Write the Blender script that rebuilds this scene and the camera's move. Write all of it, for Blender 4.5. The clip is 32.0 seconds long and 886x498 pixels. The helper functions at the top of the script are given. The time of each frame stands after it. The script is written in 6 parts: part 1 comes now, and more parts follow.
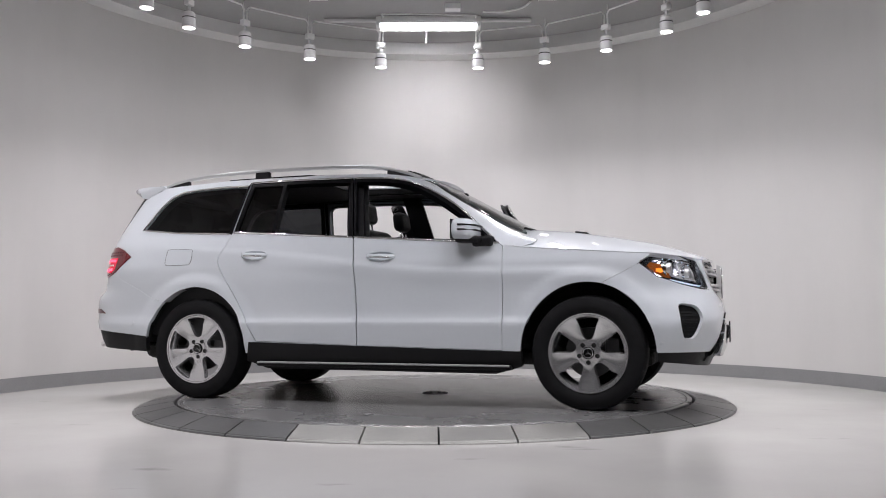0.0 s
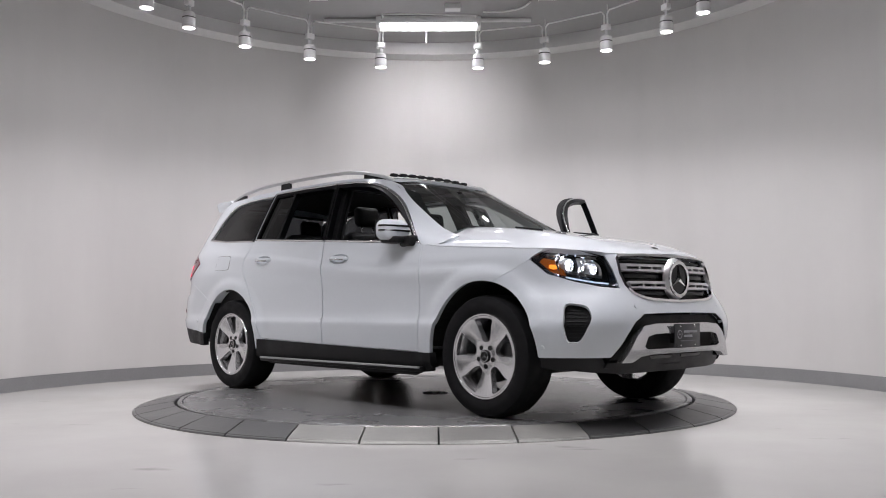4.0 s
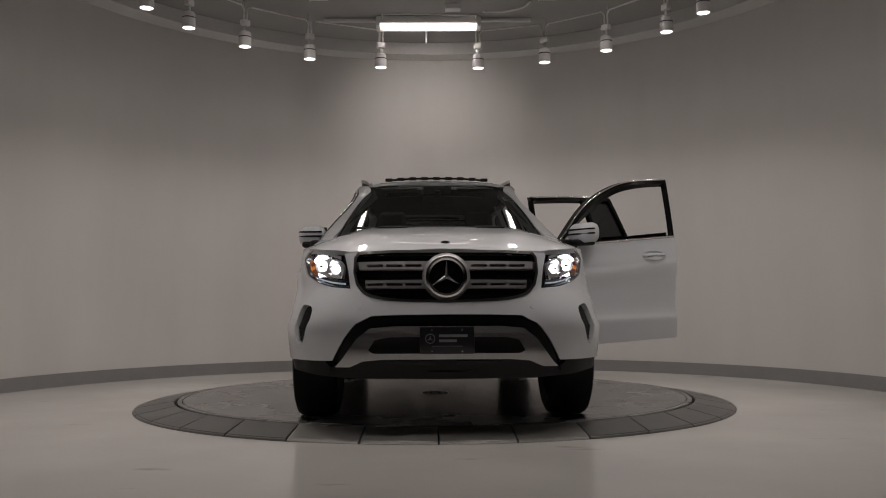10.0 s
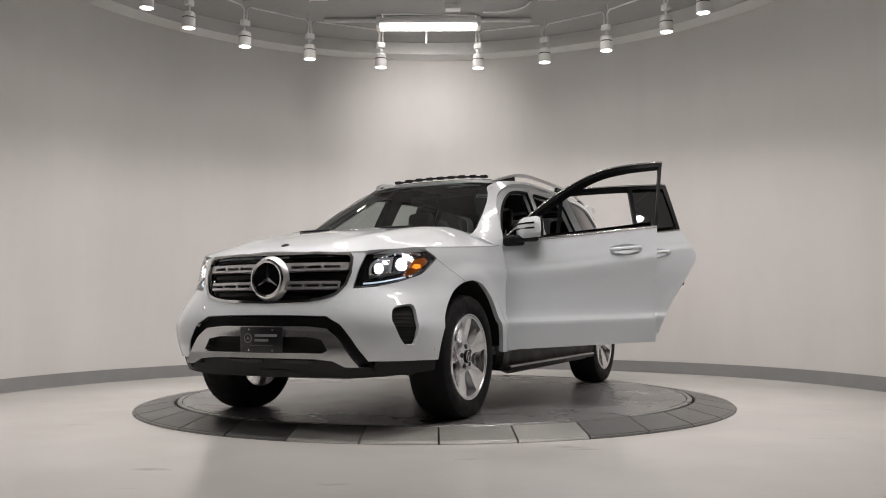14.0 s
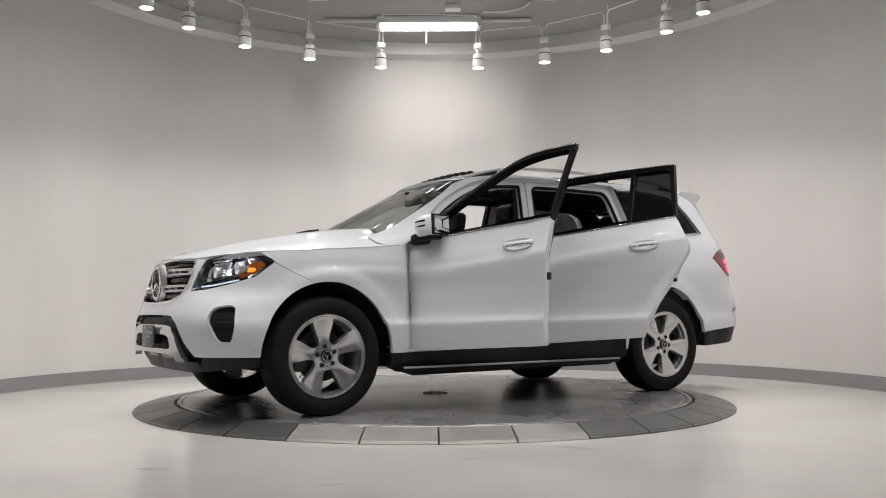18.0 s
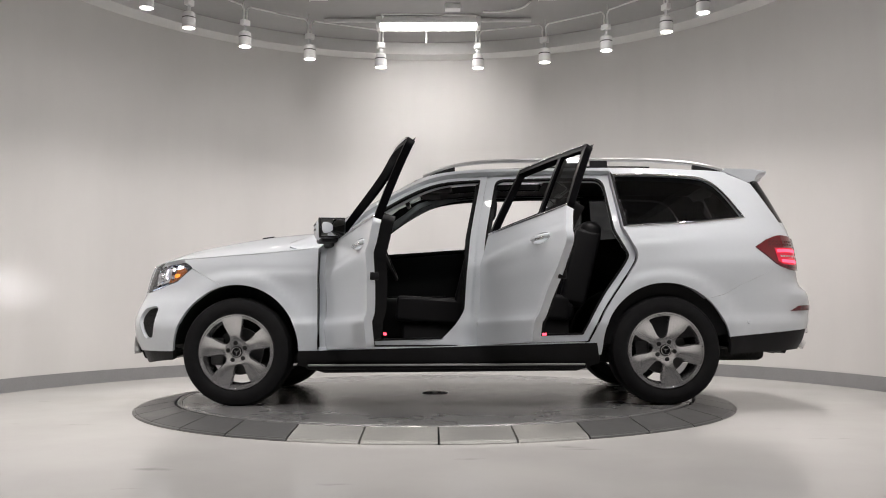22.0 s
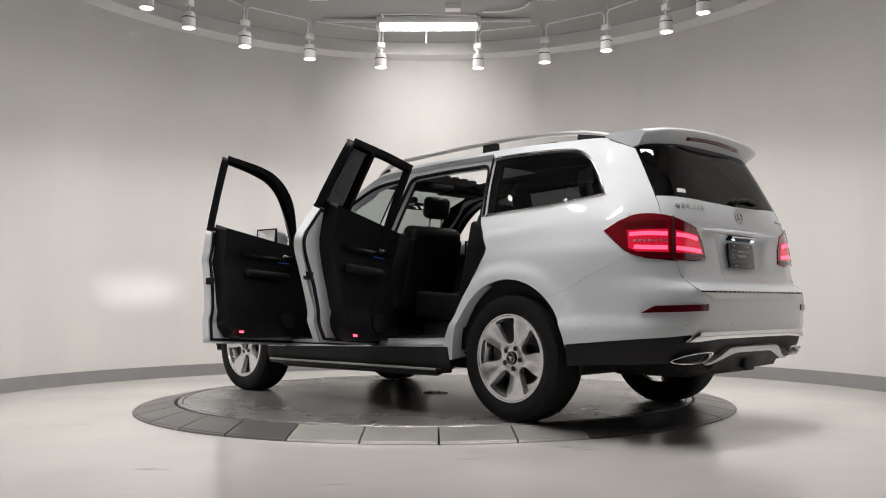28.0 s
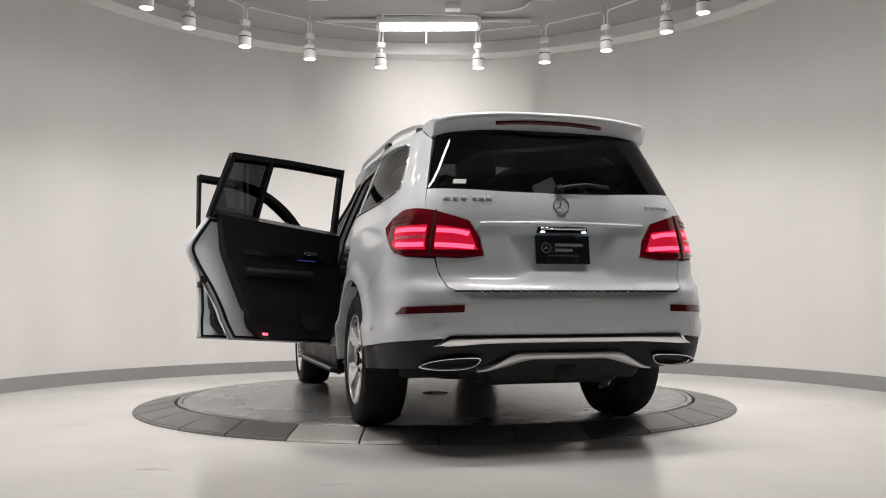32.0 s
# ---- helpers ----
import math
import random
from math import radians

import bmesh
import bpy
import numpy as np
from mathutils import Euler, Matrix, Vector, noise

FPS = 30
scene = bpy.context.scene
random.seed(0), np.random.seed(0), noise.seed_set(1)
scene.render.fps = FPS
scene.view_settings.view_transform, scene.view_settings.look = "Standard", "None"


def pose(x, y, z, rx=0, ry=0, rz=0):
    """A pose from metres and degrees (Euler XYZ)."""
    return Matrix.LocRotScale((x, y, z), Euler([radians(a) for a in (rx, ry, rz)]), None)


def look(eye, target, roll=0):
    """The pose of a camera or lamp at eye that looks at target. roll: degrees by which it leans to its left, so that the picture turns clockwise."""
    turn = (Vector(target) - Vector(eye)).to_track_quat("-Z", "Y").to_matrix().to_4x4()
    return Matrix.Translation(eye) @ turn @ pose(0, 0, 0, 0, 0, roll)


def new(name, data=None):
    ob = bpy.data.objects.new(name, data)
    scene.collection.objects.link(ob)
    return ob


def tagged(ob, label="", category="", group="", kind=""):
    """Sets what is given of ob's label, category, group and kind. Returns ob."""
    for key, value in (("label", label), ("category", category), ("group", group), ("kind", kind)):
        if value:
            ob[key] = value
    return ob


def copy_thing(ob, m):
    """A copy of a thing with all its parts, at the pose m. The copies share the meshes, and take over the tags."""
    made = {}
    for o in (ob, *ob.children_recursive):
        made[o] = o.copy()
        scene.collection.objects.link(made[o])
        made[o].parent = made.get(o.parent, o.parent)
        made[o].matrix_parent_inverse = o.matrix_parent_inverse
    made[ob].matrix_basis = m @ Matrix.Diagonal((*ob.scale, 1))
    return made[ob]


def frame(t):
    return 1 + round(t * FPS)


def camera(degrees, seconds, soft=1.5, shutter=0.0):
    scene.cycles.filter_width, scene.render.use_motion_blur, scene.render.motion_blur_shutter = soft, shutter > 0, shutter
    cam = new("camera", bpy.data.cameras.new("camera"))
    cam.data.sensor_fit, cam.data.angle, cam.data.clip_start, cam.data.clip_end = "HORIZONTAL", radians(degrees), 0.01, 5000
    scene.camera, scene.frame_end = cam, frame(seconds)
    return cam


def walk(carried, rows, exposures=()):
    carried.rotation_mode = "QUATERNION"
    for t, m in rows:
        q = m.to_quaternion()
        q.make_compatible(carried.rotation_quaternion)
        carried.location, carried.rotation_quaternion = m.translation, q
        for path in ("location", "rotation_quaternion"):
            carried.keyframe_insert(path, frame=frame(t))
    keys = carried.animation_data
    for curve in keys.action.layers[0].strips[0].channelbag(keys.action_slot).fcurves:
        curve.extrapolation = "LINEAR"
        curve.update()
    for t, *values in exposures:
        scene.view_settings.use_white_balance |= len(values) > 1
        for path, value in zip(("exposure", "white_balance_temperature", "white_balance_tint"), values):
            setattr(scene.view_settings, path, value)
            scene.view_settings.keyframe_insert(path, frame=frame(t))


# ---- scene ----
# Camera: it stands still.
cam = camera(53.64, 32.0, soft=1.0)
EYE = (0.0, -7.252, 0.691)


def aim():
    yaw, pitch = radians(0.545), radians(3.883)
    d = Vector((math.sin(yaw) * math.cos(pitch), math.cos(yaw) * math.cos(pitch), math.sin(pitch)))
    return look(EYE, Vector(EYE) + d, roll=-0.271)


walk(cam, [(0.0, aim()), (32.0, aim())],
     exposures=[(0.0, -0.2, 6180, 17), (6.0, -0.24, 6200, 17), (7.0, -0.42, 6450, 17), (8.0, -0.82, 6850, 18),
                (9.0, -1.16, 7000, 19), (10.0, -1.52, 7000, 18), (11.0, -1.34, 6900, 18), (12.0, -1.12, 7100, 18), (13.0, -0.68, 7000, 16),
                (14.5, -0.28, 6620, 14), (17.0, -0.19, 6550, 14), (21.0, -0.12, 6550, 14), (25.0, -0.06, 6600, 14), (30.0, -0.06, 6600, 13), (32.0, 0.06, 6600, 13)])

# Light: a ring of ceiling spots and one fluorescent batten; the rest is bounce.
world = bpy.data.worlds.new("world")
scene.world = world
world.use_nodes = True
world.node_tree.nodes["Background"].inputs[0].default_value = (0.02, 0.02, 0.02, 1)
world.node_tree.nodes["Background"].inputs[1].default_value = 1.0

ROOM_C, ROOM_R = Vector((-0.021, -0.202, 0.0)), 4.057      # curved wall
FLOOR_Z, WALL_TOP, CEIL_Z = -0.062, 3.88, 4.03
SPOT_Z = 3.5
SPOTS = [(-2.68, 0.78), (-2.45, 1.365), (-2.025, 1.995), (-1.40, 2.47), (-0.62, 2.82), (0.518, 2.86), (1.27, 2.625), (1.89, 2.165), (2.38, 1.52), (2.58, 0.94),
         (2.66, 0.15), (2.5, -0.7), (2.05, -1.45), (1.35, -2.0), (0.5, -2.3), (-0.5, -2.3), (-1.35, -2.0), (-2.05, -1.45), (-2.5, -0.7), (-2.68, 0.05)]


def lamp(name, kind, m, power, colour):
    d = bpy.data.lights.new(name, kind)
    d.energy, d.color = power, colour
    ob = new(name, d)
    ob.matrix_world = m
    return d


for x, y in SPOTS:
    out = (Vector((x, y, 0)) - ROOM_C).normalized()
    d = lamp("spot_light", "SPOT", look((x, y, SPOT_Z - 0.02), (x + out.x * 0.25, y + out.y * 0.25, 0)), 100 if y < -1.2 else 90, (1, 0.97, 0.93))
    d.spot_size, d.spot_blend, d.shadow_soft_size = radians(100), 1.0, 0.07
d = lamp("batten_light", "AREA", look((-0.06, 2.66, 3.89), (-0.06, 3.66, 3.0)), 11, (1, 0.98, 0.95))
d.shape, d.size, d.size_y, d.spread = "RECTANGLE", 0.75, 0.12, radians(115)
FRONT_BATTENS = [(-1.45, -3.05, 0), (1.45, -3.05, 0), (-1.2, 1.15, 90), (1.2, 1.15, 90)]      # seen in the car's glass
for x, y, turn in FRONT_BATTENS:
    d = lamp("batten_light", "AREA", pose(x, y, 3.885, 0, 0, turn), 30 if y < 0 else 18, (1, 0.98, 0.95))
    d.shape, d.size, d.size_y = "RECTANGLE", 1.08, 0.12


# ---- materials ----
def mat(name, colour, rough=0.5, metal=0.0, coat=0.0, noise_scale=0.0, noise_amount=0.0, bump=0.0, bump_scale=60.0, emit=None, strength=0.0, spec=0.5, fine=1.0):
    """A principled material whose colour and roughness vary at two scales, with fine relief."""
    m = bpy.data.materials.new(name)
    m.use_nodes = True
    n, l = m.node_tree.nodes, m.node_tree.links
    b = n["Principled BSDF"]
    b.inputs["Base Color"].default_value = (*colour, 1)
    b.inputs["Roughness"].default_value = rough
    b.inputs["Metallic"].default_value = metal
    b.inputs["Specular IOR Level"].default_value = spec
    b.inputs["Coat Weight"].default_value = coat
    b.inputs["Coat Roughness"].default_value = 0.03
    if emit:
        b.inputs["Emission Color"].default_value = (*emit, 1)
        b.inputs["Emission Strength"].default_value = strength
    co = n.new("ShaderNodeTexCoord")
    if noise_amount:
        big, small = n.new("ShaderNodeTexNoise"), n.new("ShaderNodeTexNoise")
        big.inputs["Scale"].default_value, small.inputs["Scale"].default_value = noise_scale, noise_scale * 14
        big.inputs["Detail"].default_value = small.inputs["Detail"].default_value = 6
        mix = n.new("ShaderNodeMath"); mix.operation = "ADD"
        l.new(co.outputs["Object"], big.inputs["Vector"]); l.new(co.outputs["Object"], small.inputs["Vector"])
        weigh = n.new("ShaderNodeMapRange")
        weigh.inputs[3].default_value, weigh.inputs[4].default_value = 0.5 - 0.5 * fine, 0.5 + 0.5 * fine
        l.new(small.outputs["Fac"], weigh.inputs[0])
        l.new(big.outputs["Fac"], mix.inputs[0]); l.new(weigh.outputs[0], mix.inputs[1])
        ramp = n.new("ShaderNodeMapRange")
        ramp.inputs[1].default_value, ramp.inputs[2].default_value = 0.65, 1.35
        ramp.inputs[3].default_value, ramp.inputs[4].default_value = 1 - noise_amount, 1 + noise_amount
        l.new(mix.outputs[0], ramp.inputs[0])
        mul = n.new("ShaderNodeVectorMath"); mul.operation = "SCALE"
        mul.inputs[0].default_value = colour
        l.new(ramp.outputs[0], mul.inputs["Scale"])
        l.new(mul.outputs[0], b.inputs["Base Color"])
        rr = n.new("ShaderNodeMapRange")
        rr.inputs[1].default_value, rr.inputs[2].default_value = 0.65, 1.35
        rr.inputs[3].default_value, rr.inputs[4].default_value = max(0.02, rough * (1 - 1.5 * noise_amount)), min(1, rough * (1 + 1.5 * noise_amount))
        l.new(mix.outputs[0], rr.inputs[0]); l.new(rr.outputs[0], b.inputs["Roughness"])
    if bump:
        t, bp = n.new("ShaderNodeTexNoise"), n.new("ShaderNodeBump")
        t.inputs["Scale"].default_value, t.inputs["Detail"].default_value = bump_scale, 4
        bp.inputs["Strength"].default_value, bp.inputs["Distance"].default_value = bump, 0.004
        l.new(co.outputs["Object"], t.inputs["Vector"]); l.new(t.outputs["Fac"], bp.inputs["Height"])
        l.new(bp.outputs[0], b.inputs["Normal"])
    return m


def glass(name, tint, rough=0.0):
    """Thin tinted glass: a clear tint with a Fresnel gloss on top."""
    m = bpy.data.materials.new(name)
    m.use_nodes = True
    n, l = m.node_tree.nodes, m.node_tree.links
    n.remove(n["Principled BSDF"])
    tr, gl, mx, lw = n.new("ShaderNodeBsdfTransparent"), n.new("ShaderNodeBsdfGlossy"), n.new("ShaderNodeMixShader"), n.new("ShaderNodeLayerWeight")
    tr.inputs[0].default_value = (*tint, 1)
    gl.inputs["Roughness"].default_value = rough
    lw.inputs["Blend"].default_value = 0.5
    power, gain = n.new("ShaderNodeMath"), n.new("ShaderNodeMath")        # the same gloss from both sides of the pane
    power.operation, gain.operation = "POWER", "MULTIPLY_ADD"
    power.inputs[1].default_value, gain.inputs[1].default_value, gain.inputs[2].default_value = 5.0, 0.92, 0.045
    l.new(lw.outputs["Facing"], power.inputs[0]); l.new(power.outputs[0], gain.inputs[0]); l.new(gain.outputs[0], mx.inputs[0])
    l.new(tr.outputs[0], mx.inputs[1]); l.new(gl.outputs[0], mx.inputs[2])
    l.new(mx.outputs[0], n["Material Output"].inputs[0])
    return m


M_PAINT = mat("white paint", (0.71, 0.75, 0.79), 0.36, 0.0, 1.0, 3.0, 0.012, spec=0.45)
M_BLACK = mat("black plastic", (0.012, 0.012, 0.013), 0.5, 0, 0, 8, 0.2, 0.15, 400, spec=0.25)
M_GLOSSBLACK = mat("gloss black", (0.006, 0.006, 0.007), 0.16, spec=0.3)
M_VOID = mat("underbody black", (0.006, 0.006, 0.006), 0.8, 0, 0, 6, 0.3)
M_RUBBER = mat("tyre rubber", (0.011, 0.011, 0.012), 0.8, 0, 0, 14, 0.25, 0.3, 160, spec=0.2)
M_ALLOY = mat("silver alloy", (0.68, 0.68, 0.69), 0.24, 0.8, 0.8, 6, 0.03)
M_ALLOYDARK = mat("dark alloy", (0.07, 0.07, 0.072), 0.4, 0.8, 0, 9, 0.2)
M_CHROME = mat("chrome", (0.78, 0.78, 0.79), 0.07, 1.0)
M_SATIN = mat("satin aluminium", (0.62, 0.62, 0.63), 0.34, 0.8, 0, 20, 0.06)
M_SKID = mat("bright silver skid bar", (0.64, 0.64, 0.65), 0.14, 0.85, 0.4, 12, 0.05)
M_BOARD = mat("dull metal strip", (0.42, 0.42, 0.42), 0.6, 0.0, 0, 20, 0.08)
M_FRAME = mat("satin black frame", (0.005, 0.005, 0.006), 0.32, spec=0.08)
M_LEATHER = mat("black leather", (0.008, 0.008, 0.009), 0.45, 0, 0, 9, 0.2, 0.35, 260, spec=0.25)
M_CARPET = mat("dark carpet", (0.012, 0.012, 0.012), 0.95, 0, 0, 60, 0.3, 0.5, 600)
M_TRIM = mat("dark trim", (0.011, 0.011, 0.012), 0.55, 0, 0, 12, 0.2, 0.2, 300, spec=0.3)
M_HEADLINER = mat("dark headliner", (0.02, 0.02, 0.021), 0.9, 0, 0, 20, 0.1)
M_SCREEN = glass("windscreen glass", (0.40, 0.45, 0.435))
M_TINT = glass("dark glass", (0.045, 0.047, 0.05))
M_LENS = glass("lamp lens", (0.93, 0.93, 0.94))
M_MIRROR = mat("mirror", (0.85, 0.86, 0.87), 0.02, 1.0)
M_WHITEPLASTIC = mat("white plastic", (0.80, 0.80, 0.79), 0.45, 0, 0, 10, 0.06)

M_ENCLOSURE = mat("dim unseen enclosure", (0.11, 0.11, 0.11), 0.8, 0, 0, 0.8, 0.1)
M_WALL = mat("painted wall", (0.69, 0.68, 0.665), 0.7, 0, 0, 0.55, 0.055, 0, 40, fine=0.15)
M_FLOOR = mat("sealed concrete floor", (0.60, 0.59, 0.57), 0.17, 0, 0, 0.6, 0.09, 0, 60, fine=0.1)


def weathered(m, scale, stretch, low, high, dark):
    """Sparse soft marks over a material's own colour: streaks or scuffs of a given stretch."""
    n, l = m.node_tree.nodes, m.node_tree.links
    b = n["Principled BSDF"]
    src = b.inputs["Base Color"].links[0].from_socket
    co, mp, t, r, mul = n.new("ShaderNodeTexCoord"), n.new("ShaderNodeMapping"), n.new("ShaderNodeTexNoise"), n.new("ShaderNodeMapRange"), n.new("ShaderNodeVectorMath")
    mp.inputs["Scale"].default_value = stretch
    t.inputs["Scale"].default_value, t.inputs["Detail"].default_value = scale, 5
    r.inputs[1].default_value, r.inputs[2].default_value, r.inputs[3].default_value, r.inputs[4].default_value = low, high, 1.0, dark
    mul.operation = "SCALE"
    l.new(co.outputs["Object"], mp.inputs["Vector"]); l.new(mp.outputs[0], t.inputs["Vector"]); l.new(t.outputs["Fac"], r.inputs[0])
    l.new(src, mul.inputs[0]); l.new(r.outputs[0], mul.inputs["Scale"]); l.new(mul.outputs[0], b.inputs["Base Color"])


weathered(M_FLOOR, 3.2, (0.6, 1.5, 1), 0.69, 0.76, 0.75)
weathered(M_FLOOR, 0.8, (1, 1, 1), 0.42, 0.62, 0.93)
weathered(M_WALL, 1.3, (1, 1, 0.16), 0.40, 0.68, 0.93)
M_CEIL = mat("grey ceiling", (0.36, 0.36, 0.355), 0.85, 0, 0, 1.2, 0.04)
M_COVE = mat("white soffit", (0.70, 0.70, 0.69), 0.7, 0, 0, 1.2, 0.03)
M_BASE = mat("grey baseboard", (0.26, 0.26, 0.265), 0.45, 0, 0, 5, 0.08)
M_DISC = mat("worn steel disc", (0.18, 0.18, 0.18), 0.27, 0.2, 0, 0.8, 0.12, 0, 90, fine=0.08)
M_TILE = mat("worn metal ramp plate", (0.115, 0.115, 0.114), 0.36, 0.3, 0, 1.6, 0.22, 0.1, 50, fine=0.25)
M_TILEWORN = mat("scuffed bare ramp plate", (0.30, 0.298, 0.28), 0.42, 0.2, 0, 2.4, 0.32, 0.1, 50, fine=0.5)
M_GAP = mat("dark joint", (0.02, 0.02, 0.02), 0.9)
M_TUBE = mat("glowing tube", (1, 1, 1), 0.4, emit=(1, 0.98, 0.95), strength=7)
M_SPOTGLOW = mat("glowing lamp face", (1, 1, 1), 0.4, emit=(1, 0.97, 0.92), strength=22)


# ---- mesh helpers ----
from mathutils.geometry import delaunay_2d_cdt


def part(name, bm, material, parent=None, label="", smooth=True, offset=None):
    """Links a bmesh as one mesh object, under a thing or under a part."""
    me = bpy.data.meshes.new(name)
    for f in bm.faces:
        f.smooth = smooth
    bm.to_mesh(me)
    bm.free()
    for m in (material if isinstance(material, (list, tuple)) else [material]):
        me.materials.append(m)
    ob = new(name, me)
    if parent:
        ob.parent = parent
    if offset is not None:
        ob.matrix_local = offset
    if label:
        tagged(ob, label)
    return ob


def sharp(bm, degrees=35):
    bm.normal_update()
    for e in bm.edges:
        if len(e.link_faces) == 2 and e.calc_face_angle(0) > radians(degrees):
            e.smooth = False
    return bm


def box(sx, sy, sz, at=(0, 0, 0), bevel=0.0, seg=2, turn=None):
    bm = bmesh.new()
    bmesh.ops.create_cube(bm, size=1, matrix=Matrix.Diagonal((sx, sy, sz, 1)))
    if bevel:
        bmesh.ops.bevel(bm, geom=bm.edges[:], offset=bevel, segments=seg, profile=0.5, affect="EDGES")
    m = Matrix.Translation(at)
    if turn is not None:
        m = m @ turn
    bm.transform(m)
    return sharp(bm)


def lathe(rows, seg=48, axis="Z", close=False):
    """A body of revolution from (radius, height) rows."""
    bm = bmesh.new()
    rings = []
    for r, h in rows:
        rings.append([bm.verts.new((r * math.cos(2 * math.pi * i / seg), r * math.sin(2 * math.pi * i / seg), h)) for i in range(seg)] if r > 1e-6 else [bm.verts.new((0, 0, h))])
    for a, b in zip(rings, rings[1:]):
        for i in range(seg):
            j = (i + 1) % seg
            q = [a[i % len(a)], a[j % len(a)], b[j % len(b)], b[i % len(b)]]
            q = [v for k, v in enumerate(q) if v not in q[:k]]
            if len(q) > 2:
                bm.faces.new(q)
    bmesh.ops.recalc_face_normals(bm, faces=bm.faces[:])
    if axis == "Y":
        bm.transform(Matrix.Rotation(radians(-90), 4, "X"))
    if axis == "X":
        bm.transform(Matrix.Rotation(radians(90), 4, "Y"))
    return sharp(bm)


def tube(points, radius, seg=10, closed=False, flat=1.0):
    """A round bar along points (flat squeezes it upright)."""
    bm = bmesh.new()
    pts = [Vector(p) for p in points]
    rings, n = [], len(pts)
    for i, p in enumerate(pts):
        a = pts[(i - 1) % n] if closed or i else p
        b = pts[(i + 1) % n] if closed or i < n - 1 else p
        t = (b - a).normalized()
        u = t.cross(Vector((0, 0, 1)))
        if u.length < 0.05:
            u = t.cross(Vector((0, 1, 0)))
        u.normalize()
        v = u.cross(t).normalized()
        rings.append([bm.verts.new(p + radius * (math.cos(2 * math.pi * k / seg) * u + flat * math.sin(2 * math.pi * k / seg) * v)) for k in range(seg)])
    pairs = list(zip(rings, rings[1:])) + ([(rings[-1], rings[0])] if closed else [])
    for a, b in pairs:
        for k in range(seg):
            bm.faces.new((a[k], a[(k + 1) % seg], b[(k + 1) % seg], b[k]))
    if not closed:
        bm.faces.new(rings[0]); bm.faces.new(rings[-1])
    bmesh.ops.recalc_face_normals(bm, faces=bm.faces[:])
    return bm


def spline(pts, n=8, closed=False):
    """Catmull-Rom through points of any dimension."""
    p = [np.array(q, float) for q in pts]
    m = len(p)
    out = []
    for i in range(m if closed else m - 1):
        a = p[(i - 1) % m] if closed or i else 2 * p[0] - p[1]
        b, c = p[i], p[(i + 1) % m]
        d = p[(i + 2) % m] if closed or i < m - 2 else 2 * p[-1] - p[-2]
        for k in range(n):
            t = k / n
            out.append(0.5 * (2 * b + (c - a) * t + (2 * a - 5 * b + 4 * c - d) * t * t + (3 * b - a - 3 * c + d) * t ** 3))
    if not closed:
        out.append(p[-1])
    return [tuple(q) for q in out]


def clip(poly, axis, value, keep_greater):
    out = []
    for i, a in enumerate(poly):
        b = poly[(i + 1) % len(poly)]
        ia, ib = (a[axis] >= value) == keep_greater, (b[axis] >= value) == keep_greater
        if ia:
            out.append(a)
        if ia != ib:
            t = (value - a[axis]) / (b[axis] - a[axis])
            q = [a[0] + t * (b[0] - a[0]), a[1] + t * (b[1] - a[1])]
            q[axis] = value
            out.append(tuple(q))
    return out


class Shape(list):
    """An outline with holes."""
    holes = ()


def keyhole(outer, hole):
    out = Shape(outer)
    out.holes = [*(outer.holes if isinstance(outer, Shape) else ()), *([hole] if not isinstance(hole[0][0], (list, tuple)) else hole)]
    return out


def inside(p, poly):
    x, y = p
    hit = False
    for (ax, ay), (bx, by) in zip(poly, poly[1:] + poly[:1]):
        if (ay > y) != (by > y) and x < (bx - ax) * (y - ay) / (by - ay) + ax:
            hit = not hit
    return hit


